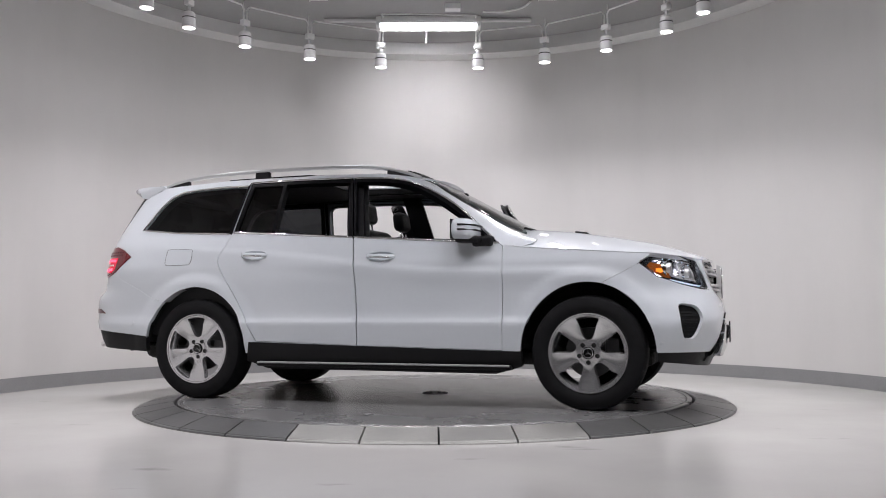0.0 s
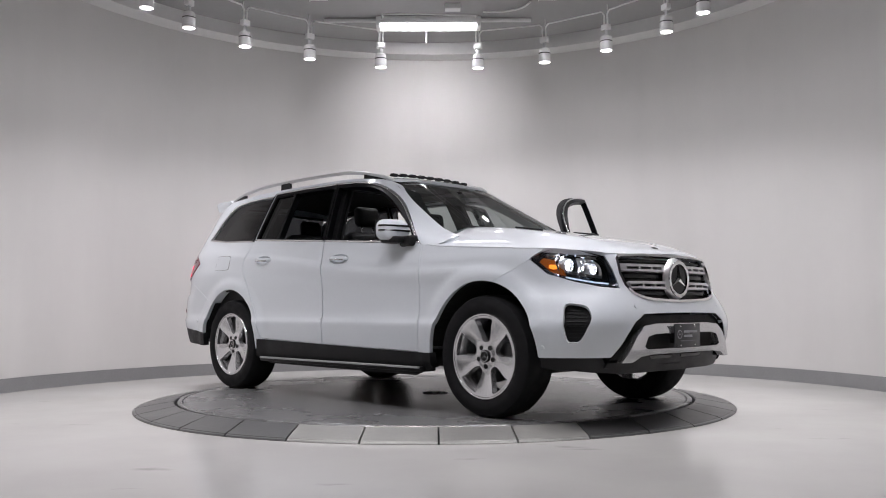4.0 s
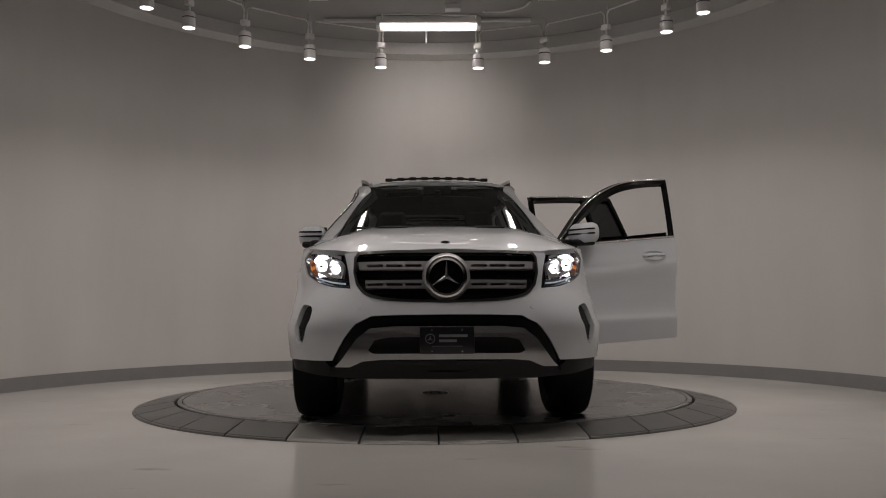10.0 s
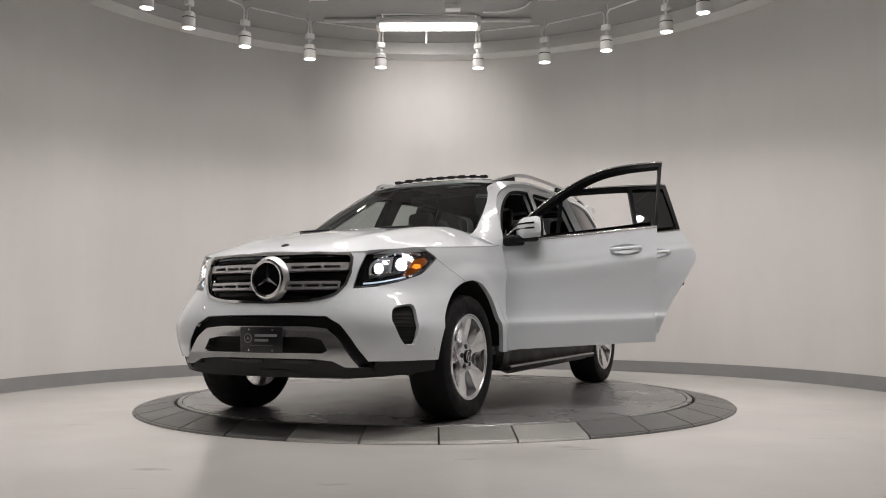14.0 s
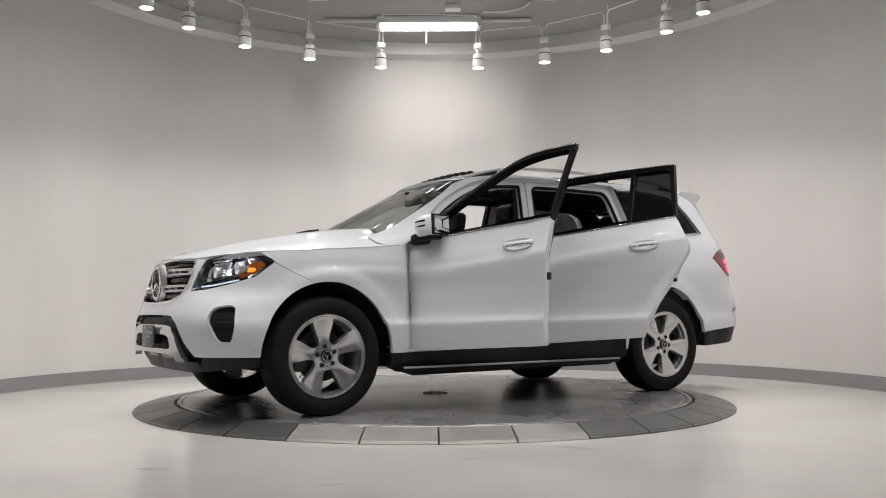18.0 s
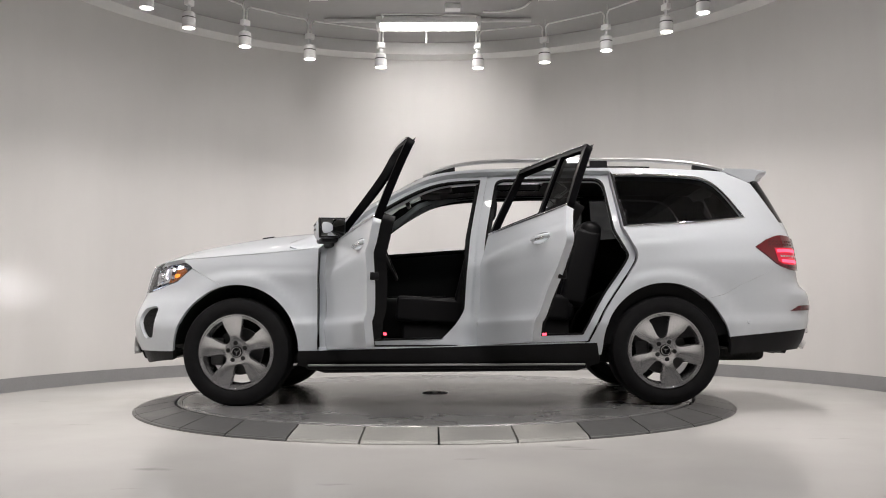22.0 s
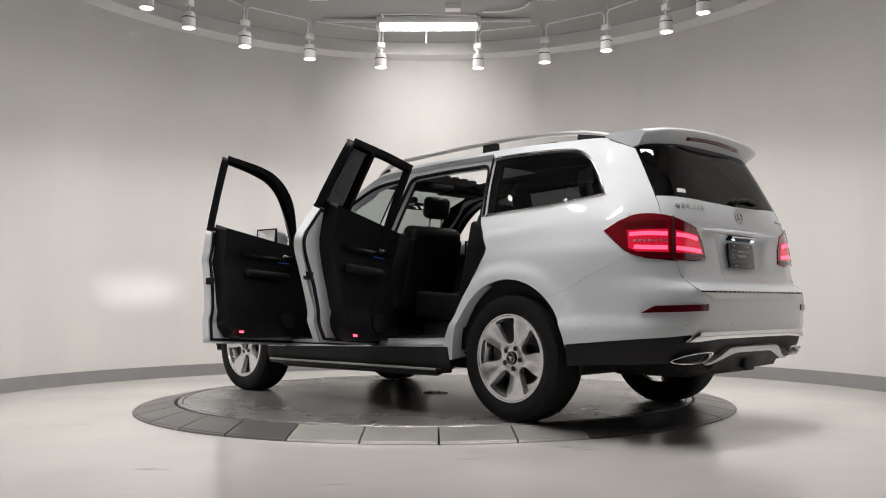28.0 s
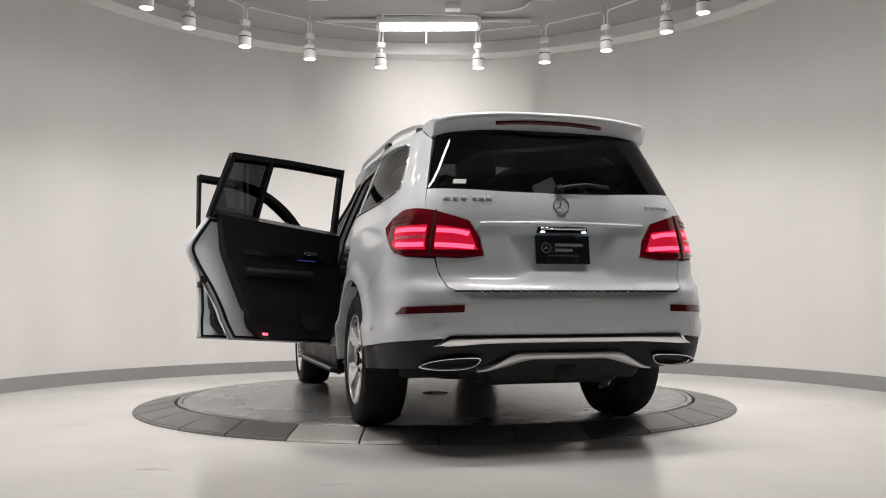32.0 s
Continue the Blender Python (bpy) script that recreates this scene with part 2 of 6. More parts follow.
def panel(poly, where, cell=0.05, depth=0.02, out=None, rim=True, lift=0.0, rows=()):
    """A sheet trimmed to the outline poly (in a 2D parameter plane, holes allowed), laid on the surface where(a, b), with an edge turned in by depth.
    out: the way that its front faces."""
    if lift and out is not None:
        where, lift = proud(where, lift, out), 0.0
    loops = [list(poly)] + [list(h) for h in (poly.holes if isinstance(poly, Shape) else ())]
    pts, edges = [], []
    for loop in loops:
        ring = []
        for a, b in zip(loop, loop[1:] + loop[:1]):
            d = math.hypot(b[0] - a[0], b[1] - a[1])
            if d < 1e-5:
                continue
            n = max(1, math.ceil(d / cell))
            ring += [(a[0] + (b[0] - a[0]) * k / n, a[1] + (b[1] - a[1]) * k / n) for k in range(n)]
        i0 = len(pts)
        pts += ring
        edges += [(i0 + k, i0 + (k + 1) % len(ring)) for k in range(len(ring))]
    border = np.array(pts)
    xs, ys = border[:, 0], border[:, 1]
    for gx in np.arange(math.floor(xs.min() / cell) * cell, xs.max(), cell):
        for gy in [*rows, *(g for g in np.arange(math.floor(ys.min() / cell) * cell, ys.max(), cell) if all(abs(g - r) > 0.011 for r in rows))]:
            if np.min((xs - gx) ** 2 + (ys - gy) ** 2) > ((0.2 if gy in rows else 0.42) * cell) ** 2 and inside((gx, gy), loops[0]) and not any(inside((gx, gy), h) for h in loops[1:]):
                pts.append((gx, gy))
    co, _, faces, *_ = delaunay_2d_cdt([Vector(p) for p in pts], edges, [], 0, 1e-6)
    bm = bmesh.new()
    vs = [None] * len(co)
    turned = {}
    for f in faces:
        c = sum((co[i] for i in f), Vector((0, 0))) / len(f)
        p0, p1, p2 = (co[i] for i in f[:3])
        if len(f) == 3 and abs((p1 - p0).cross(p2 - p0)) < 0.002 * cell * cell:      # no slivers
            continue
        if not inside(c, loops[0]) or any(inside(c, h) for h in loops[1:]):
            continue
        for i in f:
            if vs[i] is None:
                vs[i] = bm.verts.new(where(co[i].x, co[i].y))
                if rim and depth and out is not None:
                    turned[vs[i]] = proud(where, -depth, out)(co[i].x, co[i].y)
        try:
            bm.faces.new([vs[i] for i in f])
        except ValueError:
            pass
    bmesh.ops.join_triangles(bm, faces=bm.faces[:], cmp_seam=False, cmp_sharp=False, cmp_uvs=False, cmp_vcols=False, cmp_materials=False,
                             angle_face_threshold=radians(20), angle_shape_threshold=radians(40))
    bm.normal_update()
    if out is not None:
        bmesh.ops.recalc_face_normals(bm, faces=bm.faces[:])
        bm.normal_update()
        s = sum(((f.normal.dot(Vector(out))) * f.calc_area() for f in bm.faces), 0.0)
        if s < 0:
            bmesh.ops.reverse_faces(bm, faces=bm.faces[:])
            bm.normal_update()
    if lift:
        for v, q in [(v, v.co + v.normal * lift) for v in bm.verts]:
            v.co = q
    if rim and depth:
        borders = [e for e in bm.edges if len(e.link_faces) == 1]
        low = {}
        for e in borders:
            for v in e.verts:
                if v not in low:
                    low[v] = bm.verts.new(turned[v] if v in turned else v.co - v.normal * depth)
        for e in borders:
            l = next(x for x in e.link_faces[0].loops if x.edge == e)
            a, b = l.vert, l.link_loop_next.vert
            try:
                bm.faces.new((b, a, low[a], low[b]))
            except ValueError:
                pass
            e.smooth = False
    return bm


def proud(where, d, out):
    """The surface where(a, b), moved out of itself by d."""
    out = Vector(out)

    def f(a, b):
        p = where(a, b)
        n = (where(a + 0.004, b) - where(a - 0.004, b)).cross(where(a, b + 0.004) - where(a, b - 0.004)).normalized()
        return p + n * (d if n.dot(out) > 0 else -d)
    return f


def ribbon(vs, top, bottom, where, out, thick=0.01, bulge=0.004, m=5, back=0.03):
    """A smooth moulding along a surface: top(v) and bottom(v) give its edges; it is rounded in section and turned in at its edges."""
    bm = bmesh.new()
    rows = []
    for v in vs:
        t, b = top(v), bottom(v)
        row = [bm.verts.new(proud(where, -back, out)(v, t))]
        for k in range(m + 1):
            row.append(bm.verts.new(proud(where, thick + bulge * math.sin(math.pi * k / m), out)(v, t + (b - t) * k / m)))
        row.append(bm.verts.new(proud(where, -back, out)(v, b)))
        rows.append(row)
    for a, b in zip(rows, rows[1:]):
        for k in range(m + 2):
            bm.faces.new((a[k], a[k + 1], b[k + 1], b[k]))
    bm.faces.new(rows[0]); bm.faces.new(rows[-1])
    bmesh.ops.recalc_face_normals(bm, faces=bm.faces[:])
    return sharp(bm, 40)


def along(pts, step=0.03, closed=False):
    """Points at even steps along a polyline."""
    out = []
    for a, b in zip(pts, pts[1:] + (pts[:1] if closed else [])):
        d = math.hypot(b[0] - a[0], b[1] - a[1])
        n = max(1, round(d / step))
        out += [(a[0] + (b[0] - a[0]) * k / n, a[1] + (b[1] - a[1]) * k / n) for k in range(n)]
    return out if closed else out + [pts[-1]]


def curve1(rows):
    """A smooth function through (x, y) rows."""
    xs, ys = np.array([r[0] for r in rows], float), np.array([r[1] for r in rows], float)
    d = np.diff(ys) / np.diff(xs)
    m = np.concatenate([[d[0]], np.where(d[:-1] * d[1:] > 0, 2 * d[:-1] * d[1:] / np.where(np.abs(d[:-1] + d[1:]) > 1e-9, d[:-1] + d[1:], 1), 0), [d[-1]]])

    def f(x):
        x = min(max(x, xs[0]), xs[-1])
        i = min(max(int(np.searchsorted(xs, x)) - 1, 0), len(xs) - 2)
        h = xs[i + 1] - xs[i]
        t = (x - xs[i]) / h
        return float((1 + 2 * t) * (1 - t) ** 2 * ys[i] + t * (1 - t) ** 2 * h * m[i] + t * t * (3 - 2 * t) * ys[i + 1] + t * t * (t - 1) * h * m[i + 1])
    return f


def smooth01(a, b, x):
    t = min(max((x - a) / (b - a), 0), 1)
    return t * t * (3 - 2 * t)


# ---- the shape of the car's skin, in the car's own space: x ahead, y to its left, z up ----
HUB_X, HUB_Z, TYRE_R = 1.5375, 0.386, 0.392
X0F, X0R, K = 1.2, -1.35, 0.018
half_width = curve1([(0.2, 0.91), (0.30, 0.942), (0.40, 0.953), (0.50, 0.960), (0.57, 0.965), (0.585, 0.966), (0.597, 0.963), (0.63, 0.949), (0.70, 0.943), (0.80, 0.942), (0.90, 0.945),
                     (1.0, 0.942), (1.1, 0.924), (1.2, 0.903), (1.3, 0.868), (1.4, 0.828), (1.5, 0.786), (1.6, 0.742), (1.69, 0.700), (1.76, 0.66)])
CREASES = (0.565, 0.585, 0.597, 0.615, 0.635) + tuple(0.88 + 0.02 * k for k in range(17))
crease_z = curve1([(-2.1, 1.20), (-1.2, 1.135), (-0.6, 1.08), (-0.15, 1.02), (0.55, 0.955), (1.0, 0.945), (1.8, 0.95)])
nose_x = curve1([(0.2, 2.28), (0.38, 2.36), (0.5, 2.41), (0.62, 2.42), (0.74, 2.40), (0.87, 2.385), (1.0, 2.345), (1.06, 2.31), (1.2, 2.25), (1.8, 2.1)])
tail_x = curve1([(0.2, -2.46), (0.36, -2.58), (0.45, -2.635), (0.6, -2.675), (0.72, -2.69), (0.79, -2.68), (0.86, -2.61), (1.0, -2.595), (1.15, -2.585), (1.27, -2.56),
                 (1.45, -2.49), (1.65, -2.395), (1.76, -2.335)])
glass_x = lambda z: 0.99 - (z - 1.306) * 1.80     # windscreen, on the centre line
NR, NG = 6.5, 4.0
nose_n = curve1([(0.2, 4.6), (0.60, 4.7), (0.72, 4.0), (0.82, 3.15), (0.92, 3.0), (1.8, 3.0)])      # how square the nose is in plan


def ridge(x, z):
    """The shoulder crease: it climbs from the front door to the tail lamp."""
    if not -2.0 < x < 1.75:
        return 0.0
    d = z - crease_z(x)
    k = smooth01(-0.13, 0.0, d) * (1 - 0.8 * smooth01(0.002, 0.03, d)) * smooth01(0.12, 0.03, d)
    return 0.010 * k * smooth01(1.75, 1.35, x) * smooth01(-2.0, -1.4, x)


def taper(q, z):
    """The body draws in towards the tail, the glasshouse more than the flanks."""
    return 1 - 0.03 * min(1, q) - 0.05 * smooth01(0.95, 1.5, z) * smooth01(0.0, 0.6, q)


def ellipse(s, n):
    return max(0.0, 1 - min(1.0, s) ** n) ** (1 / n)


def side_y(x, z):
    """Half width of the skin beside x at height z."""
    w = half_width(z)
    if x < X0R:
        q = (X0R - x) / (X0R - tail_x(z))
        return (w + ridge(x, z)) * ellipse(q, NR) * taper(q, z)
    w = w + ridge(x, z)
    low = w * (ellipse((x - X0F) / (nose_x(z) - X0F), nose_n(z)) if x > X0F else 1)
    b = smooth01(1.10, 1.30, z)
    if b <= 0 or x < -0.2:
        return low
    g = glass_x(z)
    s = max(0.0, (x - (g - 0.73)) / 0.73)
    return low * (1 - b) + b * w * ellipse(s, NG)


def flare(x, z):
    """The wheel arches stand proud."""
    e = 0.0
    for hx in (HUB_X, -HUB_X):
        d = math.hypot(x - hx, z - HUB_Z)
        e = max(e, smooth01(0.60, 0.515, d)) if z > 0.3 else e
    return 0.020 * e


def skin(u, z, sign=1):
    """The skin round the car: u runs as x along the sides and round the corners to the centre lines of nose and tail."""
    w = half_width(z)
    if u > X0F:
        th = radians(90 - (u - X0F) / K)
        a, n, x0 = nose_x(z) - X0F, nose_n(z), X0F
    elif u < X0R:
        th = radians(90 - (X0R - u) / K)
        a, n, x0 = tail_x(z) - X0R, NR, X0R
    else:
        return Vector((u, sign * (side_y(u, z) + flare(u, z)), z))
    th = max(th, 0.0)
    c, s = math.cos(th), math.sin(th)
    r = (abs(c) ** n + abs(s) ** n) ** (-1 / n)
    x, y = x0 + a * r * c, w * r * s
    y += ridge(x, z) * min(1, max(0, y / w)) ** 2
    if u < X0R:
        y *= taper(abs(r * c), z)
    return Vector((x, sign * (y + flare(x, z) * min(1, y / w * 1.1)), z))


def u_x(x, z):
    """u of the skin beside x."""
    if X0R <= x <= X0F:
        return x
    x0, a, n = (X0F, nose_x(z) - X0F, nose_n(z)) if x > 0 else (X0R, tail_x(z) - X0R, NR)
    c = min(1.0, (x - x0) / a)
    th = math.atan2(ellipse(c, n), c)
    return x0 + math.copysign(K * (90 - math.degrees(th)), x)


UF, UR = X0F + 90 * K, X0R - 90 * K      # centre lines of nose and tail


# ---- the room ----
def ring_wall(c, r, z0, z1, a0, a1, thick, n=96):
    """A curved wall from azimuth a0 to a1 (degrees from +y, clockwise)."""
    bm = bmesh.new()
    rows = []
    for i in range(n + 1):
        a = radians(a0 + (a1 - a0) * i / n)
        d = Vector((math.sin(a), math.cos(a), 0))
        rows.append([bm.verts.new(Vector((c.x, c.y, z)) + d * q) for q, z in ((r, z0), (r, z1), (r + thick, z1), (r + thick, z0))])
    for a, b in zip(rows, rows[1:]):
        for k in range(4):
            bm.faces.new((a[k], a[(k + 1) % 4], b[(k + 1) % 4], b[k]))
    bm.faces.new(rows[0]); bm.faces.new(rows[-1])
    bmesh.ops.recalc_face_normals(bm, faces=bm.faces[:])
    return sharp(bm)


def setting(ob, label, category):
    return tagged(ob, label, category, kind="structure")


OPEN = 128    # the curved wall is open towards the camera
setting(part("wall_curved", ring_wall(ROOM_C, ROOM_R, FLOOR_Z, WALL_TOP, -OPEN, OPEN, 0.15), M_WALL),
        "off-white painted curved studio wall washed by ceiling spots", "wall")
setting(part("baseboard", ring_wall(ROOM_C, ROOM_R - 0.012, FLOOR_Z, FLOOR_Z + 0.131, -OPEN, OPEN, 0.010), M_BASE),
        "grey vinyl baseboard along the curved wall", "baseboard")
setting(part("trim", ring_wall(ROOM_C, ROOM_R - 0.27, WALL_TOP, CEIL_Z - 0.002, -180, 180, 0.47), M_COVE),
        "white curved soffit ring at the wall top", "soffit")
setting(part("ceiling", box(17, 22, 0.1, (0, -3.5, CEIL_Z + 0.05)), M_CEIL, smooth=False), "flat grey painted ceiling", "ceiling")
# unseen walls added round the set, kept dark for the car's reflections
FR = 8.4
for nm, b in (("wall_left", box(0.15, 22, 4.9, (-FR, -3.5, 2.3))), ("wall_right", box(0.15, 22, 4.9, (FR, -3.5, 2.3))),
              ("wall_front", box(17, 0.15, 4.9, (0, -14.4, 2.3))), ("wall_back", box(17, 0.15, 4.9, (0, 7.4, 2.3)))):
    setting(part(nm, b, M_ENCLOSURE, smooth=False), "unseen dim grey wall added to close the set", "wall")

R1, R2 = 2.344, 2.045
floor_bm = bmesh.new()
inner = [floor_bm.verts.new((R1 * math.cos(2 * math.pi * i / 128), R1 * math.sin(2 * math.pi * i / 128), FLOOR_Z)) for i in range(128)]
outer = []
for i in range(128):
    a = 2 * math.pi * i / 128
    k = min(8.5 / max(abs(math.cos(a)), 1e-6), (14.5 if math.sin(a) < 0 else 7.5) / max(abs(math.sin(a)), 1e-6))
    outer.append(floor_bm.verts.new((k * math.cos(a), k * math.sin(a), FLOOR_Z)))
for i in range(128):
    j = (i + 1) % 128
    floor_bm.faces.new((inner[i], outer[i], outer[j], inner[j]))
setting(part("floor", floor_bm, M_FLOOR, smooth=False), "polished sealed grey concrete floor with soft reflections", "floor")

# turntable: a pit floor, a fixed ramp ring of plates, and the disc
turntable = tagged(new("turntable"), "round grey steel car turntable flush with a plated ramp ring", "turntable")
part("pit", lathe([(0.0, -0.09), (R1 + 0.004, -0.09), (R1 + 0.004, FLOOR_Z - 0.002)], 96), M_GAP, turntable)
disc = part("disc", lathe([(0, -0.012), (R2 - 0.058, -0.012), (R2 - 0.058, -0.08)], 96), M_GAP, turntable, "turning steel disc of twelve plates")


def disc_plate(a0, a1):
    bm = bmesh.new()
    rs, n = (0.10, 0.5, 1.0, 1.5, R2 - 0.066, R2 - 0.060), 8
    rows = [[bm.verts.new((r * math.cos(a0 + (a1 - a0) * i / n + (1 - 2 * i / n) * 0.0012 / r), r * math.sin(a0 + (a1 - a0) * i / n + (1 - 2 * i / n) * 0.0012 / r), -0.005 if r > R2 - 0.062 else 0.0)) for i in range(n + 1)] for r in rs]
    for a, b in zip(rows, rows[1:]):
        for i in range(n):
            bm.faces.new((a[i], b[i], b[i + 1], a[i + 1]))
    ext = bmesh.ops.extrude_edge_only(bm, edges=[e for e in bm.edges if len(e.link_faces) == 1])
    for v in ext["geom"]:
        if isinstance(v, bmesh.types.BMVert):
            v.co.z = -0.011
    return sharp(bm)


dp = part("disc_plate", disc_plate(0, math.pi / 6), M_DISC, disc)
for k in range(1, 12):
    o = new("disc_plate", dp.data)
    o.parent = disc
    o.matrix_local = Matrix.Rotation(k * math.pi / 6, 4, "Z")
part("disc_rim", lathe([(R2 - 0.054, -0.08), (R2 - 0.054, -0.004), (R2 - 0.050, 0.0), (R2 - 0.024, 0.0), (R2 - 0.018, -0.006), (R2 - 0.018, -0.08)], 128), M_DISC, turntable, "bare steel edge ring beside a dark groove")
cap = part("centre_cap", lathe([(0, 0.004), (0.04, 0.004), (0.044, 0.007), (0.09, 0.007), (0.105, 0.004), (0.108, 0.0)], 32), M_TILEWORN, turntable, "round bolted steel cap")
for k in range(6):
    part("bolt", lathe([(0, 0.012), (0.011, 0.012), (0.011, 0.005)], 6), M_GAP, cap, offset=pose(0.07 * math.cos(k * 1.047), 0.07 * math.sin(k * 1.047), 0))


def ramp_plate(a0, a1, lean0, lean1):
    """One plate of the ramp ring; its joints lean off the radius by lean0 and lean1 at the inner edge."""
    bm = bmesh.new()
    n, top, bot = 5, [], []

    def at(r, z, i):
        q = (R1 - r) / (R1 - R2)
        a = a0 + q * lean0 + (a1 - a0 + q * (lean1 - lean0)) * i / n
        return bm.verts.new((r * math.cos(a), r * math.sin(a), z))
    for r, z in ((R2 + 0.002, -0.009), (R2 + 0.008, -0.003), (R1 - 0.026, FLOOR_Z + 0.017), (R1 - 0.022, FLOOR_Z + 0.013), (R1 - 0.006, FLOOR_Z + 0.010), (R1, FLOOR_Z + 0.004)):
        top.append([at(r, z, i) for i in range(n + 1)])
    for r in (R2 + 0.002, R1):
        bot.append([at(r, -0.088, i) for i in range(n + 1)])
    loops = [bot[0], *top, bot[1]]
    for a, b in zip(loops, loops[1:]):
        for i in range(n):
            bm.faces.new((a[i], b[i], b[i + 1], a[i + 1]))
    for i in (0, n):
        bm.faces.new([l[i] for l in loops])
    bmesh.ops.recalc_face_normals(bm, faces=bm.faces[:])
    return sharp(bm, 25)


PLATES = 33
STEP = 2 * math.pi / PLATES
START = radians(-89.55)


def lean(a):
    """The joints near the entry stand squarer to it than the radius."""
    q = math.remainder(a + math.pi / 2, 2 * math.pi)
    return 0.115 * q * smooth01(radians(75), radians(30), abs(q))


for k in range(PLATES):
    a = START + k * STEP
    part("ramp_plate", ramp_plate(a + 0.0026, a + STEP - 0.0026, lean(a), lean(a + STEP)), M_TILEWORN if k in (0, 1, PLATES - 2, PLATES - 1) else M_TILE, turntable,
         "scuffed bare metal plate at the entry" if k in (0, 1, PLATES - 2, PLATES - 1) else "")


# ceiling spots and their conduits
def ceiling_spot():
    t = tagged(new("ceiling_spot"), "white cylindrical ceiling spot lamp with glowing face on a conduit box", "spotlight", "ceiling spots")
    part("lamp_body", lathe([(0.0, 0.165), (0.045, 0.165), (0.062, 0.150), (0.062, 0.115), (0.066, 0.112), (0.066, 0.0), (0.060, 0.0), (0.058, 0.012)], 28), M_WHITEPLASTIC, t)
    part("band", lathe([(0.0665, 0.108), (0.0672, 0.106), (0.0672, 0.100), (0.0665, 0.098)], 28), M_BLACK, t, "thin dark ring")
    part("glowing_face", lathe([(0.0, 0.006), (0.059, 0.006)], 28), M_SPOTGLOW, t)
    part("yoke", box(0.035, 0.02, 0.07, (0, 0, 0.195), 0.005), M_SATIN, t)
    part("junction_box", box(0.095, 0.06, 0.062, (0, 0, 0.262), 0.006), M_WHITEPLASTIC, t)
    for s in (-1, 1):
        part("stem", tube([(s * 0.022, 0, 0.29), (s * 0.022, 0, 0.36)], 0.010, 8), M_WHITEPLASTIC, t)
    part("hanger_rod", tube([(0, 0.03, 0.262), (0, 0.03, CEIL_Z - SPOT_Z)], 0.004, 6), M_WHITEPLASTIC, t)
    return t


first = None
for x, y in SPOTS:
    m = Matrix.Translation((x, y, SPOT_Z)) @ Matrix.Rotation(math.atan2(y - 0.4, x) - math.pi / 2, 4, "Z")
    if first is None:
        first = ceiling_spot()
        first.matrix_basis = m
    else:
        copy_thing(first, m)
for a, b in zip(SPOTS, SPOTS[1:] + SPOTS[:1]):
    p, q = Vector((*a, SPOT_Z)), Vector((*b, SPOT_Z))
    d = (q - p).normalized() * 0.022
    h0, h1 = Vector((0, 0, 0.36)), Vector((0, 0, 0.445))
    p, q = p + d, q - d
    e = (q - p).normalized()
    if abs(a[0]) < 1 and abs(b[0]) < 1 and a[1] > 0:      # this one runs over the batten
        pts = [p + h0, p + Vector((0, 0, 0.42)), p + Vector((0, -0.06, 0.47)), p + Vector((0.02, -0.33, 0.497)), p + Vector((0.10, -0.40, 0.50)), q + Vector((-0.10, -0.40, 0.50)), q + Vector((-0.02, -0.33, 0.497)), q + Vector((0, -0.06, 0.47)), q + Vector((0, 0, 0.42)), q + h0]
        tagged(part("conduit", tube(spline(pts, 5), 0.0095, 8), M_WHITEPLASTIC), "white bent metal conduit looping over the ceiling batten", "conduit", "conduits")
        continue
    pts = [p + h0, p + h0 + Vector((0, 0, 0.045)), p + h1 + e * 0.035, p + h1 + e * 0.10, q + h1 - e * 0.10, q + h1 - e * 0.035, q + h0 + Vector((0, 0, 0.045)), q + h0]
    tagged(part("conduit", tube(spline(pts, 5), 0.0095, 8), M_WHITEPLASTIC), "white bent metal conduit between ceiling spots", "conduit", "conduits")

batten = tagged(new("fluorescent_batten"), "white ceiling batten with a bright glowing tube", "ceiling light", "ceiling battens")
batten.matrix_basis = pose(-0.06, 2.64, 3.92)
part("housing", box(1.20, 0.20, 0.075, (0, 0, 0.066), 0.012), M_WHITEPLASTIC, batten)
part("glowing_tube", box(1.10, 0.13, 0.045, (0, 0, 0.010), 0.014), M_TUBE, batten)
# added skirt that keeps the tube's light off the conduits behind
part("back_baffle", box(1.20, 0.010, 0.10, (0, 0.098, 0.035), 0.003), M_WHITEPLASTIC, batten)
for s in (-1, 1):
    part("hanger_rod", tube([(s * 0.42, 0, 0.10), (s * 0.42, 0, CEIL_Z - 3.92)], 0.006, 6), M_WHITEPLASTIC, batten)
    part("end_cap", box(0.045, 0.19, 0.10, (s * 0.578, 0, 0.045), 0.006), M_WHITEPLASTIC, batten)
for x, y, turn in FRONT_BATTENS:
    copy_thing(batten, pose(x, y, 3.92, 0, 0, turn))
tagged(part("conduit", tube([(-1.26, 2.62, 3.995), (1.12, 2.62, 3.995)], 0.022, 10), M_WHITEPLASTIC), "white straight conduit along the ceiling", "conduit", "conduits")

tagged(part("ceiling_stub", tube([(-0.09, 2.95, CEIL_Z), (-0.09, 2.95, CEIL_Z - 0.20)], 0.013, 10), M_WHITEPLASTIC), "short white pipe stub hanging from the ceiling", "pipe")
tagged(part("junction_box", box(0.17, 0.12, 0.06, (0.21, 2.2, CEIL_Z - 0.03), 0.008), M_WHITEPLASTIC), "square white ceiling junction box", "junction box")
tagged(part("conduit", tube(spline([(0.55, 2.35, 4.0), (0.80, 2.33, 4.0), (0.98, 2.22, 4.005), (1.05, 2.05, 4.01)], 5), 0.011, 8), M_WHITEPLASTIC), "white bent conduit on the ceiling", "conduit", "conduits")



